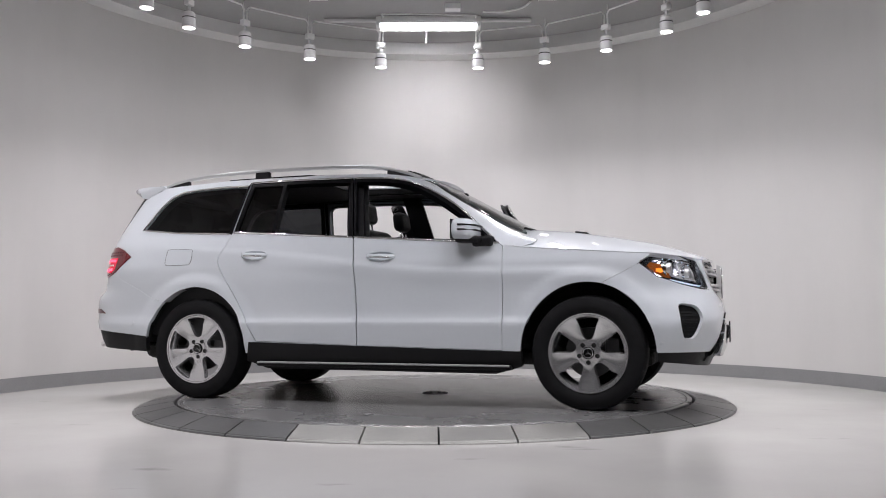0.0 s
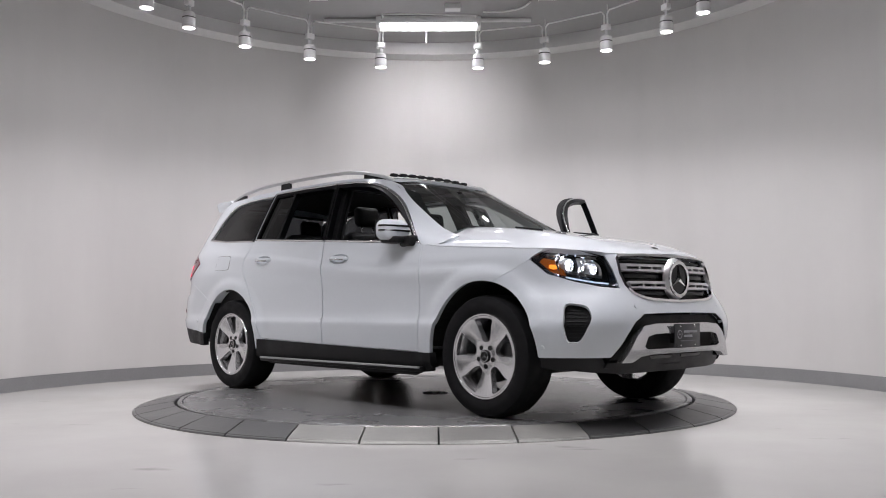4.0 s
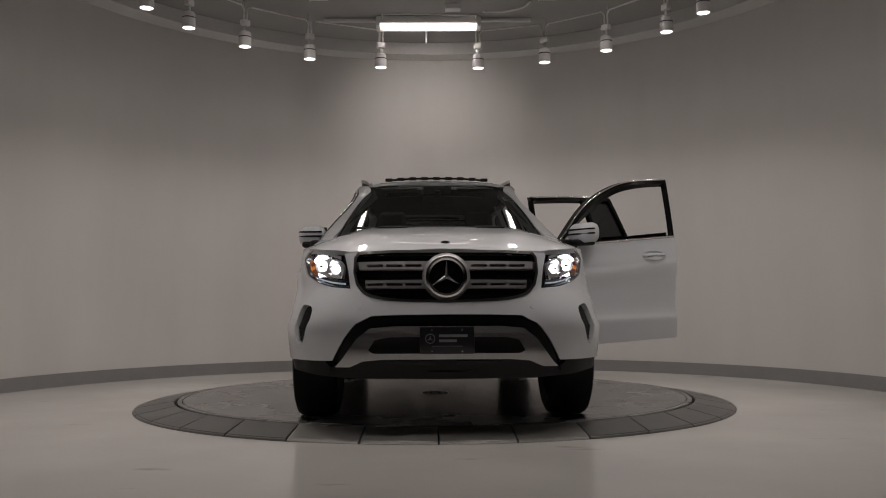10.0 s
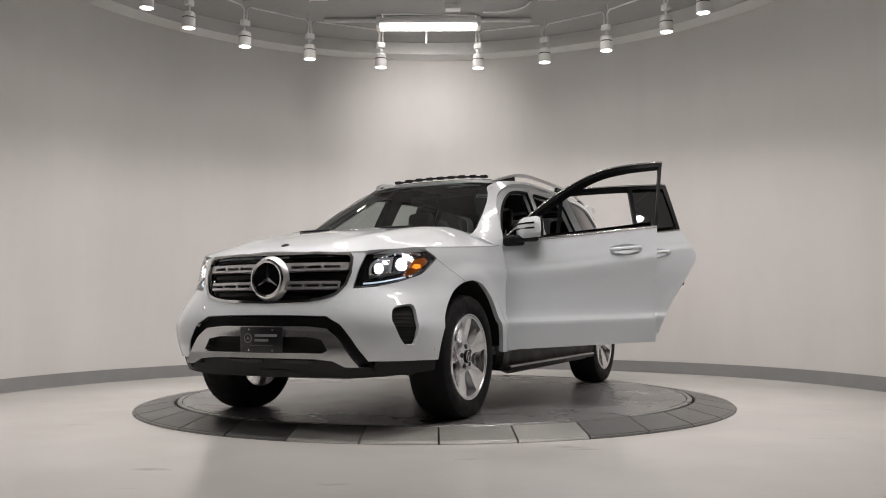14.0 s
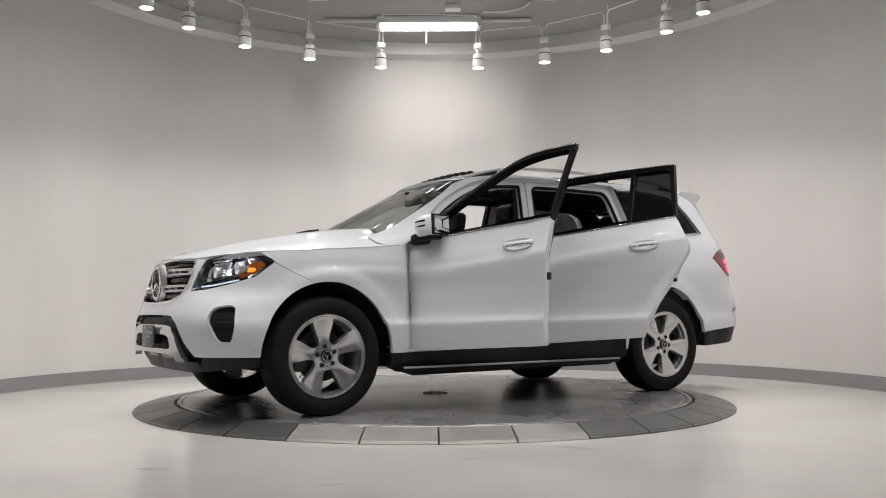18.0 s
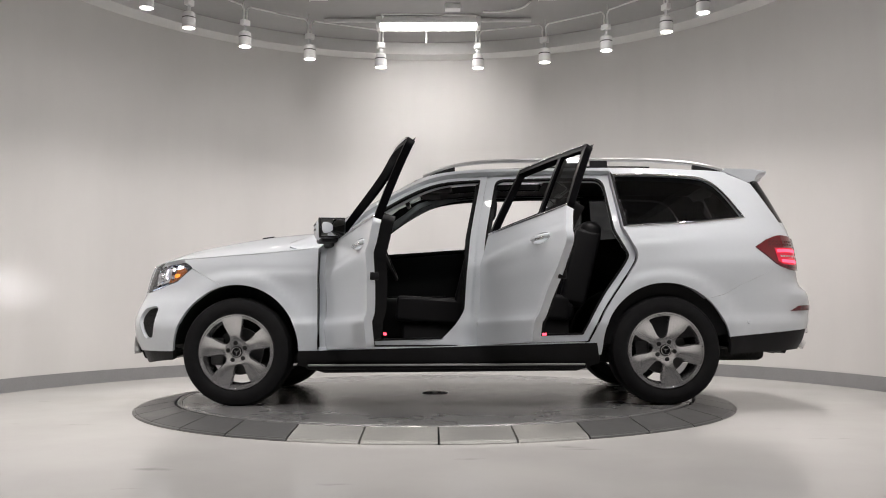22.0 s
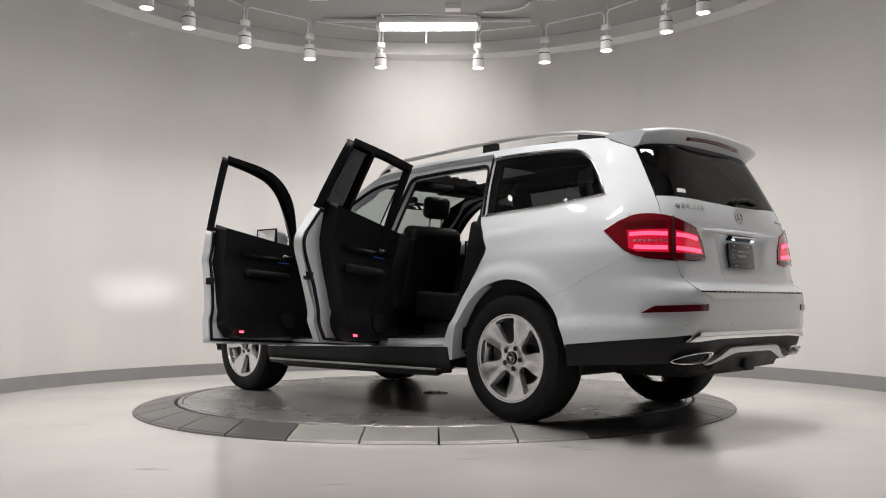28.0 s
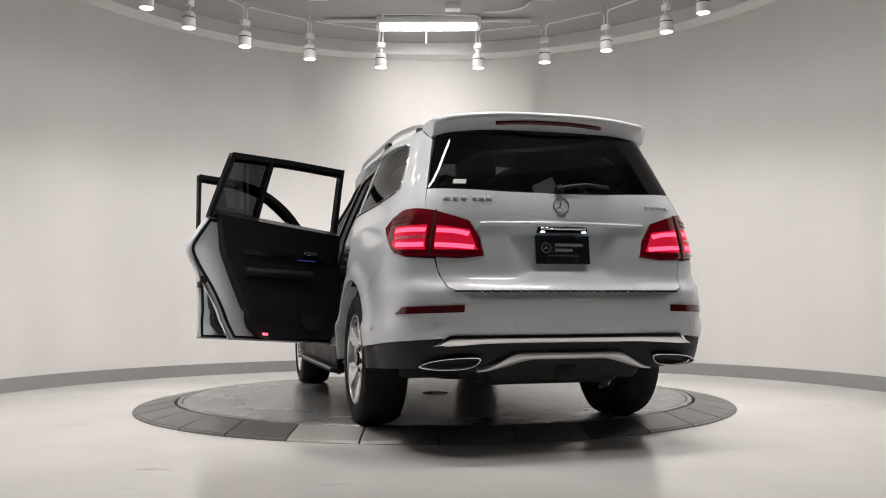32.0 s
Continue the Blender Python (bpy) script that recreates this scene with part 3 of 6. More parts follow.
# ---- the car ----
suv = tagged(new("suv"), "white full-size suv with both near-side doors swung open", "car")


def ellipse_arc(hx, rx, rz, a0, a1, n=28):
    return [(hx + rx * math.cos(radians(a0 + (a1 - a0) * i / n)), HUB_Z + rz * math.sin(radians(a0 + (a1 - a0) * i / n))) for i in range(n + 1)]


def to_u(pts):
    return [(u_x(x, z), z) for x, z in pts]


def nose(v, z):
    """The skin round the nose: v is 0 on the centre line, positive to the car's left."""
    return skin(UF - abs(v), z, 1 if v >= 0 else -1)


def tail(v, z):
    return skin(UR + abs(v), z, 1 if v >= 0 else -1)


def both(half):
    """A whole outline from its left half, which runs from centre line to centre line."""
    return half + [(-v, z) for v, z in reversed(half) if abs(v) > 1e-6]


def on_nose(pts):
    return [(UF - u, z) for u, z in pts]


def on_tail(pts):
    return [(u - UR, z) for u, z in pts]


ARX, ARZ = 0.456, 0.482
# outlines, (x, z) on the flank
FDOOR = [(0.948, 0.398), (0.95, 0.6), (0.952, 0.9), (0.948, 1.128), (0.905, 1.162)] + spline([(0.86, 1.205), (0.62, 1.410), (0.42, 1.545), (0.2, 1.652), (0.0, 1.696), (-0.297, 1.712)], 4) + [(-0.245, 1.45), (-0.203, 1.222), (-0.17, 0.9), (-0.15, 0.6), (-0.147, 0.424)]
RDOOR = [(-0.153, 0.424), (-0.156, 0.6), (-0.176, 0.9), (-0.209, 1.222), (-0.251, 1.45), (-0.303, 1.712), (-0.75, 1.720), (-1.195, 1.716), (-1.225, 1.50)] + spline([(-1.255, 1.28), (-1.31, 1.17), (-1.35, 1.07), (-1.30, 0.96), (-1.156, 0.754), (-1.04, 0.55), (-0.985, 0.448)], 4)
BELT = lambda x: 1.145 + (0.905 - x) * 0.0665
FWIN = [(0.845, 1.172), (0.78, 1.245)] + spline([(0.60, 1.385), (0.40, 1.520), (0.2, 1.620), (0.0, 1.658), (-0.265, 1.672)], 4) + [(-0.185, BELT(-0.185) + 0.018)]
RWIN = [(-0.245, BELT(-0.245) + 0.018), (-0.325, 1.672), (-0.70, 1.682), (-0.872, 1.682), (-0.882, BELT(-0.882) + 0.018)]
RWIN2 = [(-0.912, BELT(-0.912) + 0.018), (-0.902, 1.680), (-1.165, 1.676), (-1.225, BELT(-1.22) + 0.02)]
QWIN = [(-1.285, 1.286), (-1.245, 1.50), (-1.222, 1.682)] + spline([(-1.41, 1.684), (-1.73, 1.672), (-1.86, 1.640), (-1.925, 1.545), (-1.975, 1.350)], 4) + [(-1.72, 1.312)]   # (u, z)


def shrink(poly, d):
    """The outline moved inwards by d."""
    n = len(poly)
    area = sum(a[0] * b[1] - b[0] * a[1] for a, b in zip(poly, poly[1:] + poly[:1]))
    s = 1 if area > 0 else -1
    out = []
    for i in range(n):
        p, q, r = np.array(poly[i - 1]), np.array(poly[i]), np.array(poly[(i + 1) % n])
        a, b = q - p, r - q
        na, nb = np.array([-a[1], a[0]]) / max(1e-9, np.hypot(*a)), np.array([-b[1], b[0]]) / max(1e-9, np.hypot(*b))
        m = na + nb
        m = m / max(0.5, m @ m / 2)
        out.append(tuple(q + s * d * m))
    return out


def rounded(poly, times=3):
    """Corner cutting on an evenly divided outline."""
    pts = []
    for a, b in zip(poly, poly[1:] + poly[:1]):
        n = max(1, round(math.hypot(b[0] - a[0], b[1] - a[1]) / 0.12))
        pts += [(a[0] + (b[0] - a[0]) * k / n, a[1] + (b[1] - a[1]) * k / n) for k in range(n)]
    for _ in range(times):
        pts = [q for a, b in zip(pts, pts[1:] + pts[:1]) for q in ((0.75 * a[0] + 0.25 * b[0], 0.75 * a[1] + 0.25 * b[1]), (0.25 * a[0] + 0.75 * b[0], 0.25 * a[1] + 0.75 * b[1]))]
    return pts[::2]


def split_belt(poly, upper):
    """Cuts an outline along the belt line."""
    sheared = [(x, z - BELT(x)) for x, z in poly]
    return [(x, z + BELT(x)) for x, z in clip(sheared, 1, 0.0, upper)]


def flank(sign, inset=0.0):
    def f(x, z):
        p = skin(x, z, sign)
        return Vector((p.x, p.y - sign * inset, p.z))
    return f


HEADLAMP = [(1.792, 0.998)] + spline([(1.86, 1.036), (1.94, 1.055), (2.04, 1.048), (2.195, 1.008)], 4) + spline([(2.22, 0.92), (2.240, 0.812)], 4) + spline([(2.13, 0.822), (2.01, 0.850), (1.87, 0.902)], 4)
TAILLAMP = [(-1.985, 1.125)] + spline([(-2.04, 1.178), (-2.115, 1.212), (-2.24, 1.200), (-2.42, 1.140)], 4) + spline([(-2.48, 1.05), (-2.502, 0.966)], 3) + spline([(-2.40, 0.952), (-2.15, 0.965), (-2.075, 1.005)], 4)
GRILLE = [(2.82, 1.022), (2.50, 1.022), (2.29, 1.014), (2.268, 0.99), (2.265, 0.90)] + spline([(2.285, 0.83), (2.34, 0.775), (2.45, 0.745), (2.60, 0.735), (2.82, 0.730)], 4)
LOWER = [(2.82, 0.652), (2.55, 0.650), (2.38, 0.645), (2.30, 0.60), (2.24, 0.50), (2.17, 0.37), (2.16, 0.33), (2.82, 0.33)]
FOG = spline([(2.037, 0.690), (1.99, 0.714), (1.932, 0.708), (1.918, 0.62), (1.938, 0.50), (1.965, 0.486), (2.0, 0.497), (2.040, 0.60)], 4, True)


def both_sides(build):
    for s in (1, -1):
        build(s)


# -- white panels --
HOOD_E = curve1([(1.0, 1.128), (1.3, 1.102), (1.55, 1.085), (1.80, 1.068), (2.0, 1.058), (2.12, 1.042), (2.25, 1.025), (2.36, 1.02)])
HOOD_C = curve1([(0.95, 1.292), (1.3, 1.262), (1.66, 1.206), (2.0, 1.138), (2.2, 1.085), (2.30, 1.052), (2.36, 1.022)])


def hood_y(x):
    return max(0.2, side_y(x, HOOD_E(x)) + 0.004)


def hood(x, y):
    e, c, h = HOOD_E(x), HOOD_C(x), hood_y(x)
    s = min(1, abs(y) / h)
    bulge = 0.014 * math.exp(-((s - 0.55) / 0.13) ** 2) * smooth01(2.3, 1.9, x)     # two soft ridges
    return Vector((x, y, e + (c - e) * (1 - s ** 3.0) + bulge))


half = [(1.035, 0.0), (1.03, 0.3), (1.01, 0.6), (0.99, hood_y(1.0) - 0.03), (1.04, hood_y(1.04))] + [(x, hood_y(x)) for x in np.linspace(1.15, 2.10, 12)]
half += [(nose(v, 1.024).x, nose(v, 1.024).y) for v in (0.60, 0.5, 0.4, 0.25, 0.1)] + [(nose(0, 1.024).x, 0.0)]
part("hood", panel(half + [(x, -y) for x, y in reversed(half[1:-1])], hood, 0.05, 0.03, (0, 0, 1)), M_PAINT, suv, "white bonnet with two soft ridges")


def fender(s):
    arc = ellipse_arc(HUB_X, ARX, ARZ, 178, 78, 22)
    poly = [(0.955, 0.395), (arc[0][0], 0.395)] + to_u(arc) + [(1.786, 0.992)]
    top = [(1.80, 1.008), (1.86, 1.042)] + [(u_x(x, HOOD_E(x)), HOOD_E(x) - 0.002) for x in np.linspace(1.95, 1.02, 10)]
    part("fender", panel(poly + top + [(0.955, 1.128)], lambda u, z: skin(u, z, s), 0.036, 0.03, (0.1, s, 0), rows=CREASES), M_PAINT, suv)


both_sides(fender)


def side_frame(s):
    """Pillars, cant rail, sill and rear quarter as one pressing, with the openings for two doors and a window."""
    arc = to_u(ellipse_arc(-HUB_X, ARX, ARZ, 130.5, 4, 24))
    poly = [(0.958, 0.36), (0.958, 1.128), (1.02, 1.128), (1.10, 1.124)] + spline([(1.165, 1.148), (1.172, 1.185), (1.09, 1.215), (0.998, 1.250), (0.925, 1.284), (0.772, 1.370), (0.548, 1.500), (0.425, 1.575), (0.285, 1.660), (0.10, 1.712), (-0.3, 1.737), (-1.2, 1.742), (-1.8, 1.728), (-2.0, 1.712)], 4)
    poly += [(u_x(-2.10, 1.69), 1.69), (-2.125, 1.62), (-2.155, 1.45), (-2.180, 1.32), (-2.205, 1.21)]
    poly += [(-2.115, 1.216), (-2.04, 1.181), (-1.982, 1.125), (-2.072, 1.003), (-2.09, 0.99), (-1.99, 0.915), (-1.92, 0.868), (-1.79, 0.783)] + arc + [(-1.07, 0.36)]
    front, rear = [q for q in FDOOR if not (q[0] < -0.1 and q[1] < 1.70)], [q for q in RDOOR if not (q[0] > -0.30 and q[1] < 1.70)]
    poly = keyhole(poly, shrink(front + rear, -0.0025))
    poly = keyhole(poly, QWIN)
    part("side_frame", panel(poly, lambda u, z: skin(u, z, s), 0.04, 0.085, (0, s, 0), rows=CREASES), M_PAINT, suv)
    part("quarter_window", panel(shrink(QWIN, 0.012), lambda u, z: skin(u, z, s), 0.08, 0.006, (0, s, 0), lift=-0.008), M_TINT, suv, "dark tinted rear quarter glass")
    edge = proud(lambda u, z: skin(u, z, s), 0.001, (0, s, 0))
    part("window_trim", tube([edge(*q) for q in along(shrink(QWIN, -0.002)[2:] + shrink(QWIN, -0.002)[:1], 0.03)], 0.0075, 8), M_CHROME, suv, "chrome window surround")
    c_strip = [(-1.199, 1.714), (-1.222, 1.682), (-1.245, 1.50), (-1.285, 1.286), (-1.262, 1.276), (-1.229, 1.50)]
    part("pillar_trim", panel(c_strip, lambda u, z: skin(u, z, s), 0.05, 0.004, (0, s, 0), lift=0.002), M_FRAME, suv)
    b = [(-0.105, 0.40), (-0.115, 0.8), (-0.147, 1.2), (-0.245, 1.70), (-0.355, 1.72), (-0.262, 1.2), (-0.232, 0.8), (-0.215, 0.40)]
    part("b_pillar", panel(b, flank(s, 0.075), 0.06, 0.03, (0, s, 0)), M_PAINT if s > 0 else M_TRIM, suv)
    if s > 0:
        for h, x_foot, z_foot in ((FDOOR, -0.125, 0.80), (RDOOR, -1.02, 0.62)):
            def swept(poly):
                """Its rear foot drawn forward in a wide curve."""
                return [(max(x, x_foot + 1.75 * (z_foot - z) ** 2) if z < z_foot else x, z) for x, z in poly]
            part("door_aperture", panel(keyhole(shrink(h, 0.006), swept(rounded(shrink(h, 0.058)))), flank(s, 0.055), 0.05, 0.05, (0, s, 0)), M_PAINT, suv, "white stepped door opening")
            part("aperture_seal", panel(keyhole(swept(rounded(shrink(h, 0.052))), swept(rounded(shrink(h, 0.066)))), flank(s, 0.050), 0.05, 0.02, (0, s, 0)), M_RUBBER, suv)


both_sides(side_frame)

# roof with an open glass roof hatch
ROOF_C = curve1([(-2.40, 1.755), (-2.1, 1.775), (-1.6, 1.792), (-0.9, 1.798), (-0.3, 1.785), (0.1, 1.755), (0.32, 1.712)])
ROOF_E = curve1([(-2.40, 1.675), (-2.0, 1.712), (-1.8, 1.728), (-1.2, 1.742), (-0.3, 1.737), (0.10, 1.712), (0.29, 1.668), (0.36, 1.64)])


def roof_y(x):
    z = ROOF_E(x)
    return side_y(x, z)


def roof(x, y):
    e, c, h = ROOF_E(x), max(ROOF_C(x), ROOF_E(x) + 0.004), max(0.3, roof_y(x))
    return Vector((x, y, e + (c - e) * (1 - min(1, abs(y) / h) ** 2.6)))


half = [(0.30, 0.0), (0.285, 0.3), (0.25, 0.5), (0.20, roof_y(0.2))] + [(x, roof_y(x)) for x in np.linspace(0.05, -2.02, 16)] + [(-2.18, 0.52), (-2.24, 0.4), (-2.27, 0.0)]
HATCH = [(0.02, 0.44), (0.02, -0.44), (-0.78, -0.46), (-0.78, 0.46)]
part("roof", panel(keyhole(half + [(x, -y) for x, y in reversed(half[1:-1])], HATCH), roof, 0.06, 0.03, (0, 0, 1)), M_PAINT, suv)
part("glass_roof", panel([(-0.79, 0.46), (-0.79, -0.46), (-1.55, -0.46), (-1.55, 0.46)], roof, 0.08, 0.01, (0, 0, 1), lift=0.012), M_TINT, suv, "slid-back dark glass roof panel")


def screen(v, z):
    """The windscreen: v is an angle off the centre line, scaled to metres."""
    th = radians(abs(v) / 0.012)
    c, s = math.cos(th), math.sin(th)
    r = (c ** NG + s ** NG) ** (-1 / NG)
    return Vector((glass_x(z) - 0.73 + 0.73 * r * c, math.copysign(half_width(z) * r * s, v), z))


def screen_v(y, z):
    q = min(1, abs(y) / half_width(z))
    return 0.012 * math.degrees(math.atan2(q, ellipse(q, NG)))


half = [(0.0, 1.70), (screen_v(0.35, 1.695), 1.695), (screen_v(0.53, 1.675), 1.675), (screen_v(0.570, 1.645), 1.645), (screen_v(0.625, 1.50), 1.50), (screen_v(0.680, 1.37), 1.37), (screen_v(0.712, 1.28), 1.28), (screen_v(0.74, 1.17), 1.17), (0.3, 1.245), (0, 1.262)]
part("windscreen", panel(both(half), proud(screen, -0.002, (1, 0, 1)), 0.05, 0.006, (1, 0, 1)), M_SCREEN, suv, "raked clear windscreen reflecting ceiling lamps")
half2 = [(0.0, 1.716), (screen_v(0.38, 1.71), 1.71), (screen_v(0.57, 1.688), 1.688), (screen_v(0.60, 1.650), 1.650), (screen_v(0.655, 1.50), 1.50), (screen_v(0.712, 1.37), 1.37), (screen_v(0.745, 1.28), 1.28), (screen_v(0.775, 1.16), 1.16), (0.3, 1.225), (0, 1.242)]
part("screen_border", panel(keyhole(both(half2), both(half)), proud(screen, -0.004, (1, 0, 1)), 0.05, 0.01, (1, 0, 1)), M_GLOSSBLACK, suv)
part("cowl", panel([(1.12, 0), (1.10, 0.4), (1.02, 0.84), (0.93, 0.80), (1.0, 0.4), (1.03, 0), (1.0, -0.4), (0.93, -0.80), (1.02, -0.84), (1.10, -0.4)], lambda x, y: Vector((x, y, 1.235 - 0.10 * (abs(y) / 0.85) ** 2.4)), 0.08, 0.02, (0, 0, 1)), M_BLACK, suv)

# nose
arcn = on_nose(to_u(ellipse_arc(HUB_X, ARX, ARZ, 77.75, 1.5, 20)))
half = on_nose([(2.82, 0.728), (2.60, 0.733), (2.45, 0.742), (2.34, 0.772), (2.281, 0.828), (2.261, 0.90), (2.264, 0.995), (2.285, 1.018), (2.25, 1.016), (2.197, 1.012), (2.224, 0.92), (2.245, 0.807), (2.13, 0.817), (2.01, 0.845), (1.87, 0.897), (1.788, 0.990)])
half += arcn + on_nose([(u_x(2.0, 0.394), 0.394), (2.178, 0.394), (2.245, 0.52), (2.305, 0.606), (2.38, 0.652), (2.55, 0.656), (2.82, 0.658)])
bump = both(half)
for s in (1, -1):
    bump = keyhole(bump, [(s * v, z) for v, z in on_nose(FOG)])
part("front_bumper", panel(bump, nose, 0.045, 0.03, (1, 0, 0)), M_PAINT, suv)

# doors
LINING_F = [(0.915, 0.47), (0.918, 0.9), (0.905, 1.157), (0.0, BELT(0) + 0.012), (-0.165, BELT(-0.165) + 0.012), (-0.118, 0.95), (-0.085, 0.70), (-0.045, 0.54), (0.02, 0.475), (0.10, 0.462)]
LINING_R = [(-0.185, 0.47), (-0.215, 0.9), (-0.238, BELT(-0.238) + 0.012), (-0.7, BELT(-0.7) + 0.012), (-1.215, BELT(-1.215) + 0.012), (-1.165, 1.18), (-1.12, 1.04), (-1.03, 0.86), (-0.935, 0.66), (-0.87, 0.54), (-0.81, 0.485), (-0.73, 0.468)]


def door(s, outline, windows, name, hinge, angle, handle_x, open_):
    m = Matrix.Identity(4)
    if open_:
        h = Vector((hinge[0], s * hinge[1], 0))
        m = Matrix.Translation(h) @ Matrix.Rotation(radians(-s * angle), 4, Vector((hinge[2], hinge[3] * s, 1))) @ Matrix.Translation(-h)
    low = split_belt(shrink(outline, 0.002), False)
    up = split_belt(shrink(outline, 0.002), True)
    f = flank(s)
    hz = 1.074 if handle_x > -0.5 else 1.107
    cup = [(handle_x + 0.115 * math.cos(a), hz + 0.036 * math.sin(a)) for a in np.linspace(0, 2 * math.pi, 28)[:-1]]
    low_ = keyhole(low, cup)
    skin_ = part(name, panel(low_, f, 0.04, 0.052 if open_ else 0.03, (0, s, 0), rows=CREASES), M_PAINT, suv, "white door swung open" if open_ else "white closed door", offset=m)

    def bowl(x, z):
        r2 = ((x - handle_x) / 0.115) ** 2 + ((z - hz) / 0.036) ** 2
        p = skin(x, z, s)
        return Vector((p.x, p.y - s * 0.036 * max(0, 1 - r2), p.z))
    part("handle_cup", panel(cup, bowl, 0.012, 0.0, (0, s, 0), rim=False), M_PAINT, skin_)
    yy = side_y(handle_x, hz)
    part("handle", tube(spline([(handle_x - 0.105, s * (yy - 0.004), hz + 0.006), (handle_x - 0.08, s * (yy + 0.014), hz + 0.005), (handle_x, s * (yy + 0.020), hz + 0.002), (handle_x + 0.08, s * (yy + 0.014), hz - 0.002), (handle_x + 0.108, s * (yy - 0.004), hz - 0.004)], 4), 0.011, 10, flat=1.5), M_PAINT, skin_)
    part("handle_strip", tube([(handle_x - 0.08, s * (yy + 0.023), hz - 0.004), (handle_x, s * (yy + 0.029), hz - 0.006), (handle_x + 0.08, s * (yy + 0.023), hz - 0.010)], 0.0065, 8), M_CHROME, skin_, "chrome strip")
    frame_ = up
    for w in windows:
        frame_ = keyhole(frame_, w)
    part("window_frame", panel(frame_, f, 0.05, 0.05, (0, s, 0), lift=-0.004), M_FRAME, skin_)
    inner = panel(frame_, flank(s, 0.054), 0.05, 0.0, (0, -s, 0), rim=False)
    part("inner_frame", inner, M_TRIM, skin_)
    xs = [p[0] for p in low]
    ends = [p[0] for p in up if abs(p[1] - BELT(p[0])) < 1e-4]
    x0, x1 = min(ends) + 0.003, max(ends) - 0.003
    edge = proud(f, 0.0005, (0, s, 0))
    part("belt_trim", tube([edge(x, BELT(x) + 0.008) for x in np.linspace(x0, x1, 34)], 0.008, 8), M_CHROME, skin_, "chrome belt strip")
    top = [p for p in shrink(outline, 0.008) if p[1] > BELT(p[0]) + 0.02 and not (p[1] < 1.60 and p[0] < 0.1)]
    part("window_trim", tube([edge(*q) for q in along(top)], 0.0065, 8), M_CHROME, skin_, "chrome window surround")
    if len(windows) > 1:
        part("fixed_pane", panel(shrink(windows[1], -0.01), flank(s, 0.02), 0.06, 0.005, (0, s, 0)), M_TINT, skin_, "dark tinted fixed pane")
    if not open_:
        part("door_trim", panel(shrink(low, 0.02), flank(s, 0.07), 0.06, 0.0, (0, -s, 0), rim=False), M_LEATHER, skin_)
    if open_:
        part("inner_skin", panel(shrink(low, 0.004), flank(s, 0.050), 0.05, 0.0, (0, -s, 0), rim=False), M_PAINT, skin_)
        trim = LINING_F if handle_x > -0.5 else LINING_R
        part("door_trim", panel(trim, flank(s, 0.150), 0.05, 0.102, (0, -s, 0)), M_LEATHER, skin_, "black leather door lining")
        seal = keyhole(shrink(low, 0.016), shrink(low, 0.034))
        part("door_seal", panel(seal, flank(s, 0.062), 0.06, 0.014, (0, -s, 0)), M_RUBBER, skin_)
    return skin_


FHINGE, RHINGE = (0.861, 0.9485, 0.0028, -0.0349), (-0.197, 0.962, -0.0448, -0.0128)      # x, y and the pin's lean
doors = {}
doors["fl"] = door(1, FDOOR, [FWIN], "front_door", FHINGE, 68.1, 0.026, True)
doors["rl"] = door(1, RDOOR, [RWIN, RWIN2], "rear_door", RHINGE, 65.7, -1.03, True)
doors["fr"] = door(-1, FDOOR, [FWIN], "front_door", FHINGE, 0, 0.026, False)
doors["rr"] = door(-1, RDOOR, [RWIN, RWIN2], "rear_door", RHINGE, 0, -1.03, False)

# tail
half = on_tail([(UR, 1.298), (-2.60, 1.303), (-2.25, 1.316), (-2.186, 1.318), (-2.208, 1.206), (-2.24, 1.203), (-2.42, 1.144), (-2.485, 1.05), (-2.507, 0.961), (-2.40, 0.947), (-2.29, 0.952), (-2.298, 0.89), (-2.325, 0.80), (-2.36, 0.780), (UR, 0.780)])


def hollow(v, z):
    """The tailgate's face, hollowed round the number plate."""
    p = tail(v, z)
    w = 0.33 - 0.16 * (1.10 - z)
    k = smooth01(w, w - 0.10, abs(p.y)) * smooth01(0.845, 0.90, z) * smooth01(1.125, 1.105, z)
    return p + Vector((0.030 * k, 0, 0))


part("tailgate", panel(both(half), hollow, 0.028, 0.03, (-1, 0, 0)), M_PAINT, suv, "white tailgate hollowed round the plate")
half = on_tail([(UR, 1.680), (-2.45, 1.678), (-2.26, 1.672), (-2.14, 1.66), (-2.165, 1.45), (-2.19, 1.325), (-2.6, 1.308), (UR, 1.303)])
part("rear_window", panel(both(half), tail, 0.05, 0.008, (-1, 0, 0.3)), M_TINT, suv, "dark tinted tailgate glass")
arct = on_tail(to_u(ellipse_arc(-HUB_X, ARX, ARZ, 130.7, 170, 16)))
half = on_tail([(UR, 0.775), (-2.36, 0.775), (-2.32, 0.795), (-2.293, 0.89), (-2.285, 0.945), (-2.15, 0.960), (-2.087, 0.988), (-1.99, 0.9135), (-1.92, 0.8665), (-1.79, 0.7815)]) + arct + on_tail([(u_x(-1.985, 0.482), 0.482), (-2.1, 0.522), (-2.30, 0.540), (-2.45, 0.535), (UR, 0.53)])
part("rear_bumper", panel(both(half), tail, 0.035, 0.03, (-1, 0, 0)), M_PAINT, suv)
half = on_tail([(UR, 0.526), (-2.45, 0.531), (-2.30, 0.536), (-2.1, 0.518), (u_x(-1.985, 0.478), 0.478), (u_x(-1.99, 0.36), 0.36), (-2.1, 0.378), (-2.25, 0.385), (-2.5, 0.36), (UR, 0.34)])
part("rear_valance", panel(both(half), tail, 0.03, 0.05, (-1, 0, 0), lift=-0.006), M_BLACK, suv)

